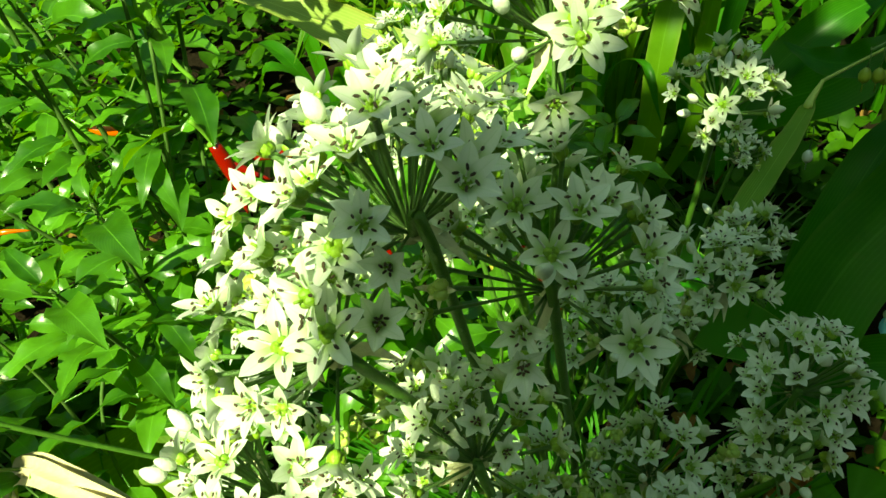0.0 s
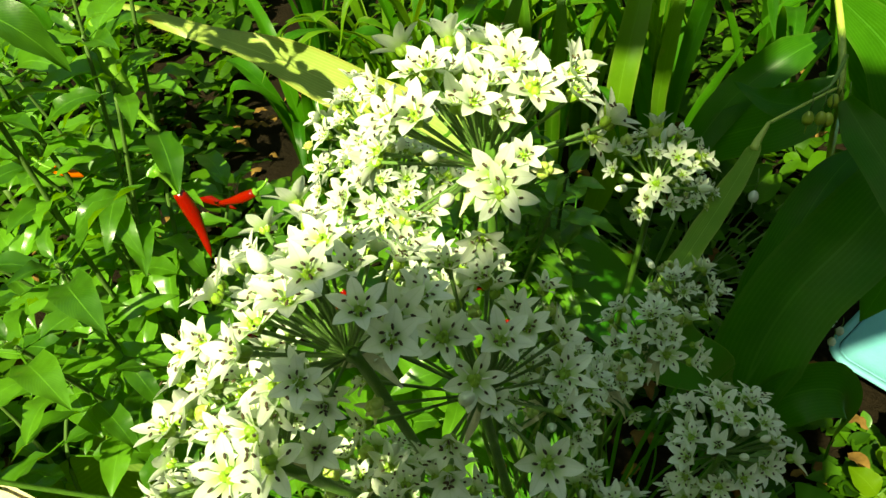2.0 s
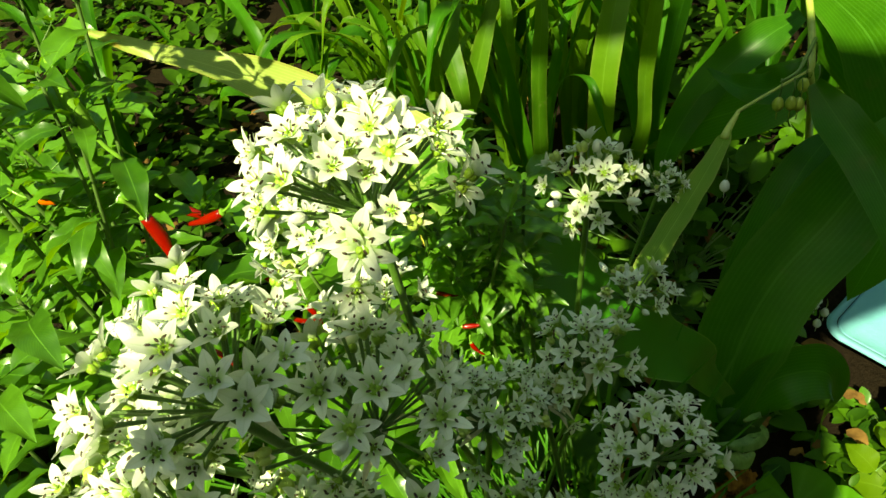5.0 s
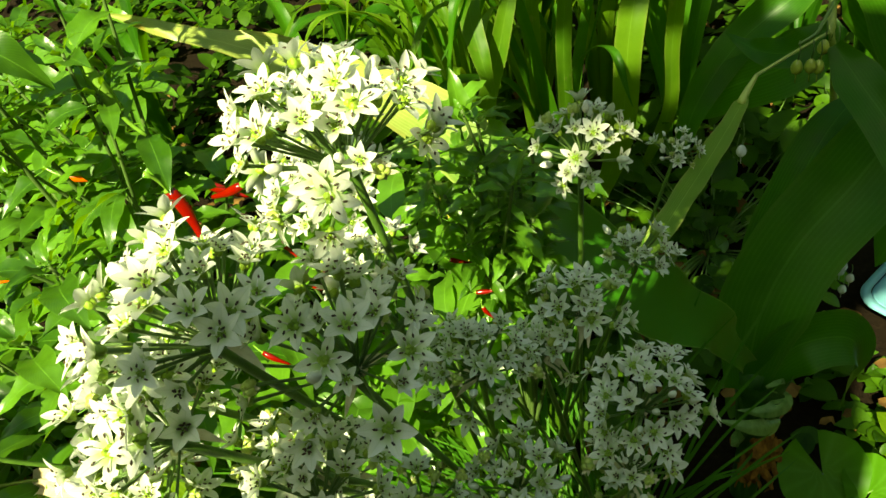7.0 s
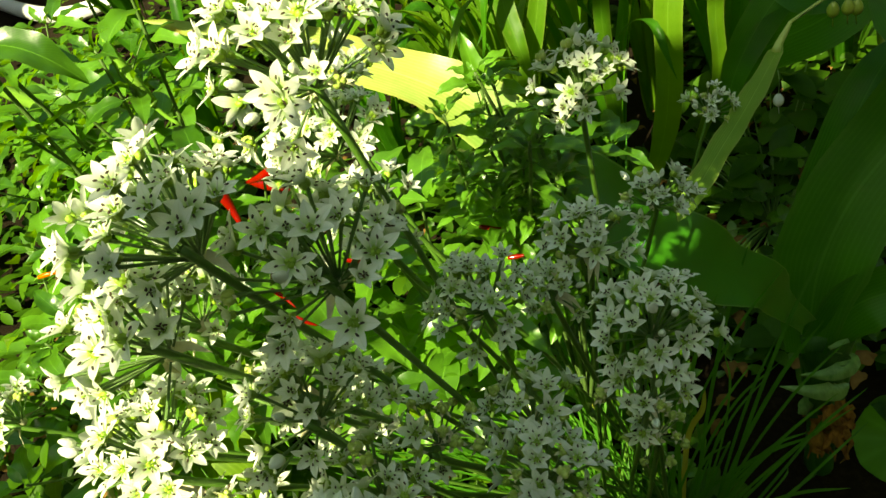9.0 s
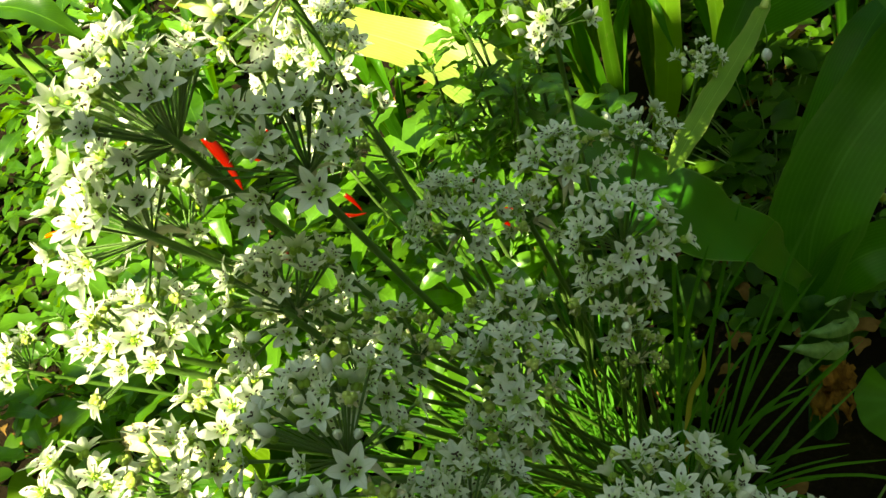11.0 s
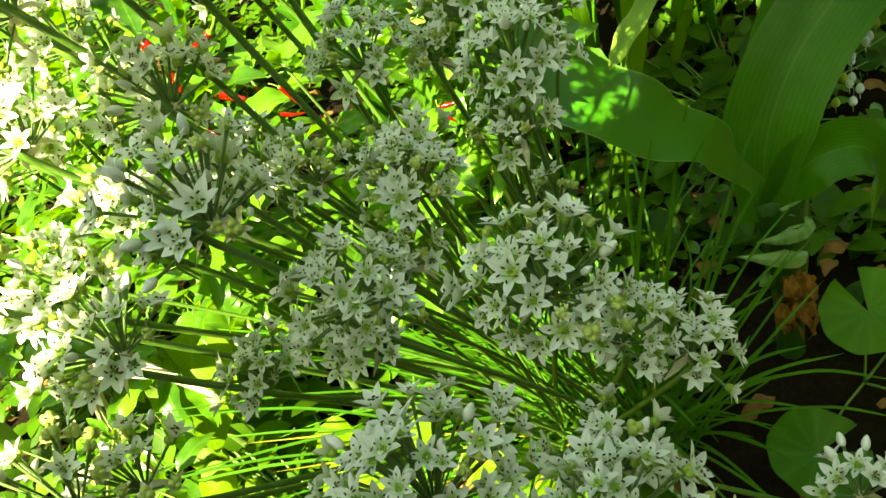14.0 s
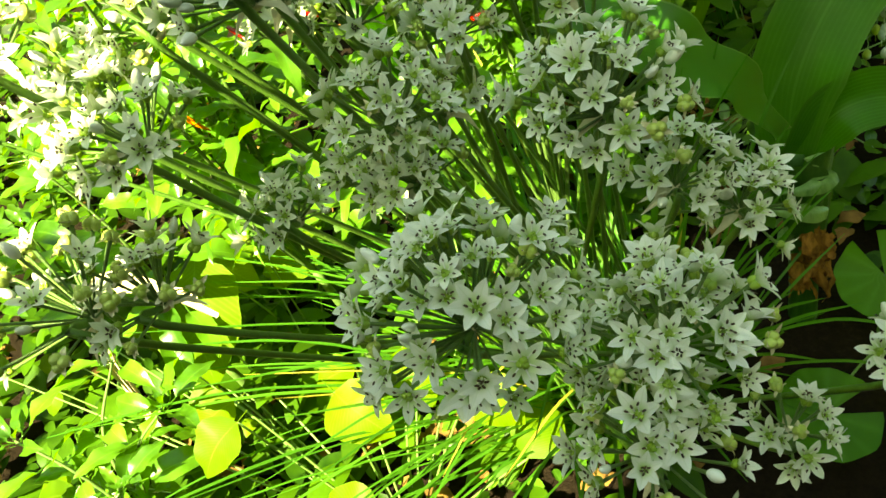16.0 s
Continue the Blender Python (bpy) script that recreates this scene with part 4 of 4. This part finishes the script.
back_plant = chili_plant((0.03, 0.36, GROUND), 0.42, 23, [(0.028, 0.312, 0.437), (0.031, 0.294, 0.413), (0.008, 0.303, 0.425), (0.049, 0.282, 0.412), (0.040, 0.300, 0.390), (0.012, 0.300, 0.395), (0.056, 0.296, 0.375), (0.020, 0.290, 0.368), (0.017, 0.380, 0.400), (0.049, 0.366, 0.370), (0.034, 0.320, 0.425), (0.020, 0.318, 0.405), (0.050, 0.310, 0.395), (0.060, 0.318, 0.405), (0.036, 0.306, 0.372)], 30, 0.44, 0.42)
upright = Vector((0.0, 0.12, 1.0)).normalized().to_track_quat("Y", "Z").to_matrix().to_4x4()
part("leaf", CHILI_LEAVES[2], back_plant[0], Matrix.Translation(Vector((0.0245, 0.3225, 0.420)) - back_plant[1]) @ upright @ Matrix.Rotation(0.5, 4, "Y") @ Matrix.Diagonal((0.62, 0.62, 0.62, 1)))
chili_plant((0.03, 0.60, GROUND), 0.34, 29, [(0.015, 0.58, 0.22), (0.05, 0.55, 0.20), (-0.04, 0.56, 0.2), (0.09, 0.58, 0.18), (-0.08, 0.60, 0.2)], 20)
chili_plant((-0.42, 0.62, GROUND), 0.5, 24, [(-0.40, 0.55, 0.36), (-0.34, 0.52, 0.33), (-0.46, 0.6, 0.38), (-0.50, 0.52, 0.33), (-0.32, 0.6, 0.32), (-0.38, 0.45, 0.25)], 24, 1.1)
chili_plant((-0.30, 0.30, GROUND), 0.38, 25, [(-0.34, 0.32, 0.30), (-0.36, 0.24, 0.24), (-0.26, 0.36, 0.28)], 12, 1.15)
chili_plant((-0.50, 0.42, GROUND), 0.34, 26, [(-0.46, 0.38, 0.20), (-0.52, 0.34, 0.18), (-0.42, 0.42, 0.22), (-0.56, 0.44, 0.22), (-0.40, 0.34, 0.15), (-0.50, 0.50, 0.22)], 15, 1.0)
chili_plant((-0.34, 0.16, GROUND), 0.28, 27, [(-0.30, 0.14, 0.12), (-0.36, 0.10, 0.10), (-0.40, 0.18, 0.14), (-0.28, 0.20, 0.13), (-0.33, 0.24, 0.15)], 15, 1.0)
chili_plant((-0.62, 0.80, GROUND), 0.5, 28, [(-0.58, 0.72, 0.30), (-0.66, 0.74, 0.32), (-0.52, 0.78, 0.33), (-0.72, 0.84, 0.34), (-0.60, 0.88, 0.35), (-0.48, 0.88, 0.3)], 24, 1.2)
fruit(left_plant, (-0.20, 0.479, 0.285), "red", (0.7, 0, -0.6), 1)


# ---- broad strap leaves behind ----
def strap_plant(base, seed, count, long, half, lean=0.5, label="clump of tall upright strap-shaped green leaves", mat="grass_leaf"):
    rng = random.Random(seed)
    base = Vector(base)
    top = thing("strap_leaf_plant", label, "plant", "strap-leaved plants", at=base)
    for k in range(count):
        a = 2 * math.pi * k / count + rng.uniform(-0.4, 0.4)
        out = Vector((math.cos(a), math.sin(a), 0))
        h = long * rng.uniform(0.7, 1.1)
        w = half * rng.uniform(0.7, 1.15)
        le = lean * rng.uniform(0.5, 1.3)
        pts = [out * 0.01, out * (0.18 * le * h) + Vector((0, 0, 0.4 * h)), out * (0.5 * le * h) + Vector((0, 0, 0.75 * h)), out * (0.95 * le * h) + Vector((0, 0, 0.85 * h)), out * (1.25 * le * h) + Vector((0, 0, 0.7 * h))]
        part("leaf", strap_mesh("leaf", pts, w, M[mat], 0.25, (tuple(out * -0.8 + Vector((0, 0, 0.5))), (0, 0, 1)), 22, 0.003, 3, tip=0.5, seed=rng.uniform(0, 6)), top)
    return top


for k, (x, y, n, long, half) in enumerate([(0.10, 0.84, 7, 0.46, 0.009), (0.27, 0.90, 6, 0.5, 0.013), (0.44, 0.98, 7, 0.55, 0.016), (-0.05, 0.96, 7, 0.42, 0.010), (-0.22, 0.90, 7, 0.40, 0.011), (0.58, 1.05, 8, 0.6, 0.018), (0.1, 1.25, 9, 0.5, 0.014), (-0.6, 1.1, 8, 0.4, 0.012), (-0.3, 1.4, 8, 0.45, 0.013), (0.4, 1.4, 9, 0.55, 0.016), (0.85, 0.8, 9, 0.6, 0.02), (0.85, 1.3, 9, 0.6, 0.02), (-1.0, 1.7, 8, 0.5, 0.015)]):
    strap_plant((x, y, GROUND), 40 + k, n, long, half)


for k, (x, y, n, long, half) in enumerate([(-0.02, 0.90, 12, 0.44, 0.006), (0.07, 0.96, 12, 0.48, 0.007), (0.17, 0.98, 12, 0.48, 0.008), (0.02, 1.10, 12, 0.5, 0.008), (0.28, 1.05, 12, 0.5, 0.009), (-0.12, 1.05, 12, 0.42, 0.007)]):
    strap_plant((x, y, GROUND), 80 + k, n, long, half, 0.4, "tuft of narrow yellow-green grass blades", "tall_leaf")
tall = thing("tall_grass_plant", "tall grass with broad upright ribbed leaves, sunlit above", "plant", at=(0.12, 0.86, GROUND))
for pts, half, tip in (([(0.130, 0.80, -0.08), (0.155, 0.745, 0.05), (0.168, 0.735, 0.135), (0.176, 0.745, 0.22), (0.196, 0.785, 0.285), (0.22, 0.84, 0.33), (0.25, 0.92, 0.34)], 0.015, 0.5),
                       ([(0.04, 0.82, -0.08), (0.012, 0.74, 0.08), (0.012, 0.70, 0.18), (0.035, 0.715, 0.245), (0.055, 0.735, 0.30), (0.08, 0.78, 0.35)], 0.010, 0.45),
                       ([(0.11, 0.84, -0.08), (0.106, 0.80, 0.10), (0.108, 0.79, 0.20), (0.116, 0.81, 0.26), (0.12, 0.85, 0.31)], 0.009, 0.5),
                       ([(0.03, 0.80, 0.33), (0.012, 0.72, 0.30), (0.018, 0.68, 0.26), (0.026, 0.665, 0.215)], 0.011, 0.6),
                       ([(0.20, 0.86, -0.08), (0.236, 0.82, 0.06), (0.235, 0.80, 0.18), (0.25, 0.82, 0.27), (0.29, 0.88, 0.33)], 0.009, 0.5),
                       ([(0.09, 0.88, -0.08), (0.072, 0.86, 0.05), (0.075, 0.84, 0.17), (0.078, 0.86, 0.26), (0.07, 0.90, 0.33)], 0.008, 0.5)):
    part("leaf", strap_mesh("leaf", [Vector(p) - Vector((0.12, 0.86, GROUND)) for p in pts], half, M["tall_leaf"], 0.2, ((0.1, -0.9, 0.3), (0, -0.6, 0.8)), 24, 0.002, 3, tip=tip, start=0.6, seed=half * 100), tall)


# ---- low weeds ----
def round_leaf_mesh(name, seed, radius, mat, scallop=0.06):
    """A kidney-shaped leaf with a notch at its stalk."""
    rng = random.Random(seed)
    v, f, u = [Vector((0, 0, 0))], [], [(0.5, 0.0)]
    n, rings = 36, 4
    for r in range(1, rings + 1):
        for k in range(n):
            a = -math.pi / 2 + 0.28 + (2 * math.pi - 0.56) * k / (n - 1)
            q = radius * r / rings * (1 + scallop * math.sin(9 * a) * (r / rings) + 0.05 * math.sin(2 * a + seed))
            v.append(Vector((q * math.cos(a), q * math.sin(a), 0.16 * radius * (r / rings) ** 2 * (1 + 0.5 * math.sin(4 * a + seed)))))
            u.append((k / (n - 1), r / rings))
    for k in range(n - 1):
        f.append((0, 1 + k, 2 + k))
        for r in range(rings - 1):
            a = 1 + r * n + k
            f.append((a, a + n, a + n + 1, a + 1))
    return mesh_of(name, v, f, mat, u)


ROUND = [round_leaf_mesh("leaf", s, 0.030, M["round_leaf"], 0.018) for s in range(4)]
# Darker material than ROUND: shade between the big leaves put into the colour.
CLOVER = [round_leaf_mesh("leaf", s, 0.030, M["weed_leaf"], 0.02) for s in range(3)]
LIME = [leaf_mesh("leaf", 30 + s, 0.066, 0.027 + 0.002 * s, M["lime_leaf"], 0.12 + 0.08 * s, 0.16) for s in range(4)]


def round_plant(base, seed, spots, meshes, label, group):
    rng = random.Random(seed)
    base = Vector(base)
    top = thing("round_leaf_weed", label, "plant", group, at=base)
    for x, y, z, s, nx, ny in spots:
        p = Vector((x, y, z)) - base
        ob = part("leaf", rng.choice(meshes), top, aim(p, (nx, ny, 1), rng.uniform(0, 6.28), (s, s, s)))
        part("leaf_stalk", tube_mesh("leaf_stalk", [(0, 0, 0), p * 0.5 + Vector((0, 0, 0.01)), p], 0.0013, 0.0009, M["pedicel"], 8, 5), top)
    return top


round_plant((0.27, 0.32, GROUND), 1, [(0.280, 0.345, -0.012, 1.25, -0.15, -0.6), (0.2066, 0.2400, -0.0454, 1.25, 0.1, -0.5), (0.318, 0.33, -0.02, 1.0, 0.2, -0.4), (0.300, 0.262, -0.058, 1.0, 0.3, -0.3)], ROUND, "low weed with round scalloped green leaves", "round-leaved weeds")
round_plant((0.42, 0.42, GROUND), 2, [(0.372, 0.385, -0.035, 0.50, 0, -0.4), (0.392, 0.400, -0.03, 0.42, 0.3, -0.3), (0.383, 0.372, -0.05, 0.55, -0.2, -0.3), (0.405, 0.385, -0.045, 0.45, 0.1, -0.5), (0.43, 0.40, -0.02, 0.75, 0.2, -0.3), (0.45, 0.46, -0.03, 0.6, 0.2, -0.3), (0.40, 0.44, -0.04, 0.42, 0, -0.3), (0.415, 0.425, -0.03, 0.38, -0.3, -0.4)], LIME, "low weed with bright lime-green round leaves", "round-leaved weeds")
rng = random.Random(12)
spots = [(-0.14, 0.20, 0.12, 1.3, 0.1, -0.5), (-0.20, 0.17, 0.14, 1.1, 0.0, -0.5), (-0.10, 0.25, 0.10, 1.2, -0.2, -0.4), (-0.05, 0.22, 0.08, 1.2, 0.1, -0.4), (-0.24, 0.22, 0.10, 1.0, 0.2, -0.3), (-0.12, 0.13, 0.06, 1.2, 0, -0.4), (-0.18, 0.09, 0.05, 1.2, -0.2, -0.3), (-0.06, 0.14, 0.02, 1.1, 0, -0.3), (-0.22, 0.05, 0.02, 1.1, 0, -0.3), (-0.02, 0.19, 0.02, 1.2, 0.1, -0.3), (-0.27, 0.13, 0.04, 1.0, 0, -0.3), (-0.10, 0.05, -0.02, 1.2, 0, -0.2), (-0.16, 0.27, 0.06, 1.0, 0, -0.3)]
for k in range(26):
    spots.append((rng.uniform(-0.62, -0.08), rng.uniform(0.10, 0.48), rng.uniform(-0.06, 0.07), rng.uniform(0.4, 1.1), rng.uniform(-0.3, 0.3), rng.uniform(-0.5, 0)))
round_plant((-0.14, 0.17, GROUND), 3, [(x, y, z, 0.62 * s, p, q) for x, y, z, s, p, q in spots], LIME, "leafy weed with large bright lime-green leaves", "round-leaved weeds")


round_plant((-0.27, 0.40, GROUND), 6, [(-0.290, 0.345, 0.150, 1.75, 0.1, -0.9), (-0.245, 0.372, 0.115, 1.2, 0.3, -0.5), (-0.345, 0.43, 0.10, 1.3, -0.2, -0.6), (-0.36, 0.34, 0.06, 1.1, -0.3, -0.4), (-0.21, 0.42, 0.10, 1.1, 0.2, -0.6)], LIME, "bean-like weed with large bright green heart-shaped leaves", "round-leaved weeds")


rng = random.Random(31)
spots = [(rng.uniform(0.12, 0.50), rng.uniform(0.52, 0.95), rng.uniform(-0.07, 0.0), rng.uniform(0.25, 0.5), rng.uniform(-0.3, 0.3), rng.uniform(-0.6, 0)) for k in range(90)]
spots = [p for p in spots if math.hypot(p[0] - 0.548, p[1] - 0.572) > 0.17]
round_plant((0.27, 0.70, GROUND), 4, spots, CLOVER, "clover-like weed with small round green leaves, darkened in colour for shade", "round-leaved weeds")


def weed_carpet(seed, count, middle, spread, size, mat, name, label, height=0.10):
    """Small leaves close over the soil, past counting; thinner away from the middle."""
    rng = random.Random(seed)
    v, f, u = [], [], []
    while count > 0:
        x, y = rng.gauss(middle[0], spread[0]), rng.gauss(middle[1], spread[1])
        patch = noise.noise(Vector((x * 4, y * 4, seed)))
        if y < 0.02 or patch < -0.25 or math.hypot(x - 0.548, y - 0.572) < 0.16 or (x > 0.12 and y < 0.48 and seed != 6):
            continue
        count -= 1
        z = GROUND + rng.uniform(0.0, height) * max(0.2, 0.6 + noise.noise(Vector((x * 5, y * 5, 1))))
        a, el, s = rng.uniform(0, 6.28), rng.uniform(-0.3, 0.7), size * rng.uniform(0.5, 1.3)
        d = Vector((math.cos(a) * math.cos(el), math.sin(a) * math.cos(el), math.sin(el)))
        p = Vector((x, y, z))
        line = spline([p, p + d * (s * 0.35) + Vector((0, 0, 0.07 * s)), p + d * (s * 0.7) + Vector((0, 0, 0.05 * s)), p + d * s], 7)
        wide = rng.uniform(0.20, 0.32)
        blade(v, f, u, line, lambda t: s * (0.012 + wide * math.sin(math.pi * min(1, t ** 0.8)) ** 0.9), 0.25, [Vector((0, 0, 1))], cols=3)
    me = mesh_of(name, v, f, mat, u)
    return tagged(new(name, me), label, "weeds", kind="stuff")


weed_carpet(1, 7600, (-0.15, 1.2), (0.75, 0.65), 0.045, M["weed_leaf"], "weed_carpet", "low tangle of small green weed leaves over soil", 0.12)
weed_carpet(3, 750, (-0.40, 0.38), (0.20, 0.18), 0.040, M["weed_leaf"], "bright_weeds", "low bright green weed leaves over sunlit soil", 0.09)
weed_carpet(6, 150, (0.41, 0.43), (0.05, 0.035), 0.026, M["weed_leaf"], "bright_weeds", "patch of small yellow-green weed leaves on sunlit soil", 0.05)
weed_carpet(2, 1500, (0.10, 0.50), (0.30, 0.20), 0.022, M["chili_leaf"], "small_weeds", "tiny dark green weed leaves on shaded soil", 0.05)


def litter_field(seed, count):
    rng = random.Random(seed)
    v, f, u = [], [], []
    for k in range(count):
        x, y = rng.uniform(-0.9, 0.8), rng.uniform(0.1, 1.3)
        if math.hypot(x - 0.548, y - 0.572) < 0.16:
            continue
        a, s = rng.uniform(0, 6.28), rng.uniform(0.012, 0.035)
        d = Vector((math.cos(a), math.sin(a), rng.uniform(-0.1, 0.3)))
        p = Vector((x, y, GROUND + 0.012 + rng.uniform(0, 0.012)))
        blade(v, f, u, spline([p, p + d * s * 0.5 + Vector((0, 0, 0.006)), p + d * s - Vector((0, 0, 0.003))], 8), lambda t: s * 0.26 * (0.05 + max(0, math.sin(math.pi * t)) * (1 + 0.25 * math.sin(9 * t + a))), rng.uniform(-0.5, 0.5), [Vector((0, 0, 1))], 0.002, 2, 3, a)
    return tagged(new("leaf_litter", mesh_of("leaf_litter", v, f, M["litter"], u)), "dry brown fallen leaves scattered over the soil", "litter", kind="stuff")


litter_field(4, 700)


# ---- loose things ----
def dry_blade():
    base = Vector((-0.44, 0.31, GROUND))
    v, f, u = [], [], []
    for k in range(3):
        o = Vector((0, 0.006 * k, 0.005 * (k % 2)))
        blade(v, f, u, spline([Vector((0, 0, -0.01)), Vector((0.03, -0.01, 0.16)) + o, Vector((0.10, -0.035, 0.262)) + o, Vector((0.17, -0.07, 0.30)) + o, Vector((0.235, -0.095, 0.31 - 0.02 * k)) + o], 22), lambda t: 0.0062 * (1 - 0.7 * t ** 3), 0.5, [Vector((0, -0.5, 1))], 0.002, 4, 5, k)
    return thing("dry_straw", "pale dry straw leaf arching up from the weeds", "straw", at=base, me=mesh_of("dry_straw", v, f, M["straw"], u))


dry_blade()


def rounded_ring(w, d, r, z, n=6):
    """Points of a rectangle with round corners."""
    out = []
    for cx, cy, a0 in ((w - r, d - r, 0), (r - w, d - r, 0.5), (r - w, r - d, 1.0), (w - r, r - d, 1.5)):
        out += [Vector((cx + r * math.cos(math.pi * (a0 + 0.5 * k / n)), cy + r * math.sin(math.pi * (a0 + 0.5 * k / n)), z)) for k in range(n + 1)]
    return out


def loft(name, rings, mat, cap=True):
    n = len(rings[0])
    v = [p for ring in rings for p in ring]
    f = [(i * n + k, i * n + (k + 1) % n, (i + 1) * n + (k + 1) % n, (i + 1) * n + k) for i in range(len(rings) - 1) for k in range(n)]
    if cap:
        f += [tuple(range(n - 1, -1, -1)), tuple((len(rings) - 1) * n + k for k in range(n))]
    return mesh_of(name, v, f, mat)


tray = thing("plastic_tray", "pale blue shallow plastic tray lying on the soil among weeds", "tray", at=(0.566, 0.583, GROUND + 0.012))
tray.rotation_euler = (0.03, -0.05, 0.707)
W, D = 0.122, 0.098
part("pan", loft("pan", [rounded_ring(W - 0.010, D - 0.010, 0.020, 0.0), rounded_ring(W, D, 0.022, 0.016), rounded_ring(W - 0.003, D - 0.003, 0.020, 0.017), rounded_ring(W - 0.013, D - 0.013, 0.018, 0.004)], M["blue"]), tray)
part("lip", loft("lip", [rounded_ring(W + 0.001, D + 0.001, 0.022, 0.0145), rounded_ring(W + 0.009, D + 0.009, 0.026, 0.0150), rounded_ring(W + 0.010, D + 0.010, 0.026, 0.0175), rounded_ring(W + 0.001, D + 0.001, 0.022, 0.0190), rounded_ring(W + 0.001, D + 0.001, 0.022, 0.0145)], M["blue"], False), tray)
hoop = [(-2.30, 2.86, -0.04), (-2.213, 2.777, -0.045), (-1.88, 2.489, -0.055), (-1.623, 2.30, -0.055), (-1.447, 2.253, -0.05), (-1.2, 2.36, -0.05)]
thing("water_hose", "white plastic pipe lying curved on the ground", "hose", me=tube_mesh("water_hose", hoop, 0.028, 0.028, M["white_plastic"], 24, 10))
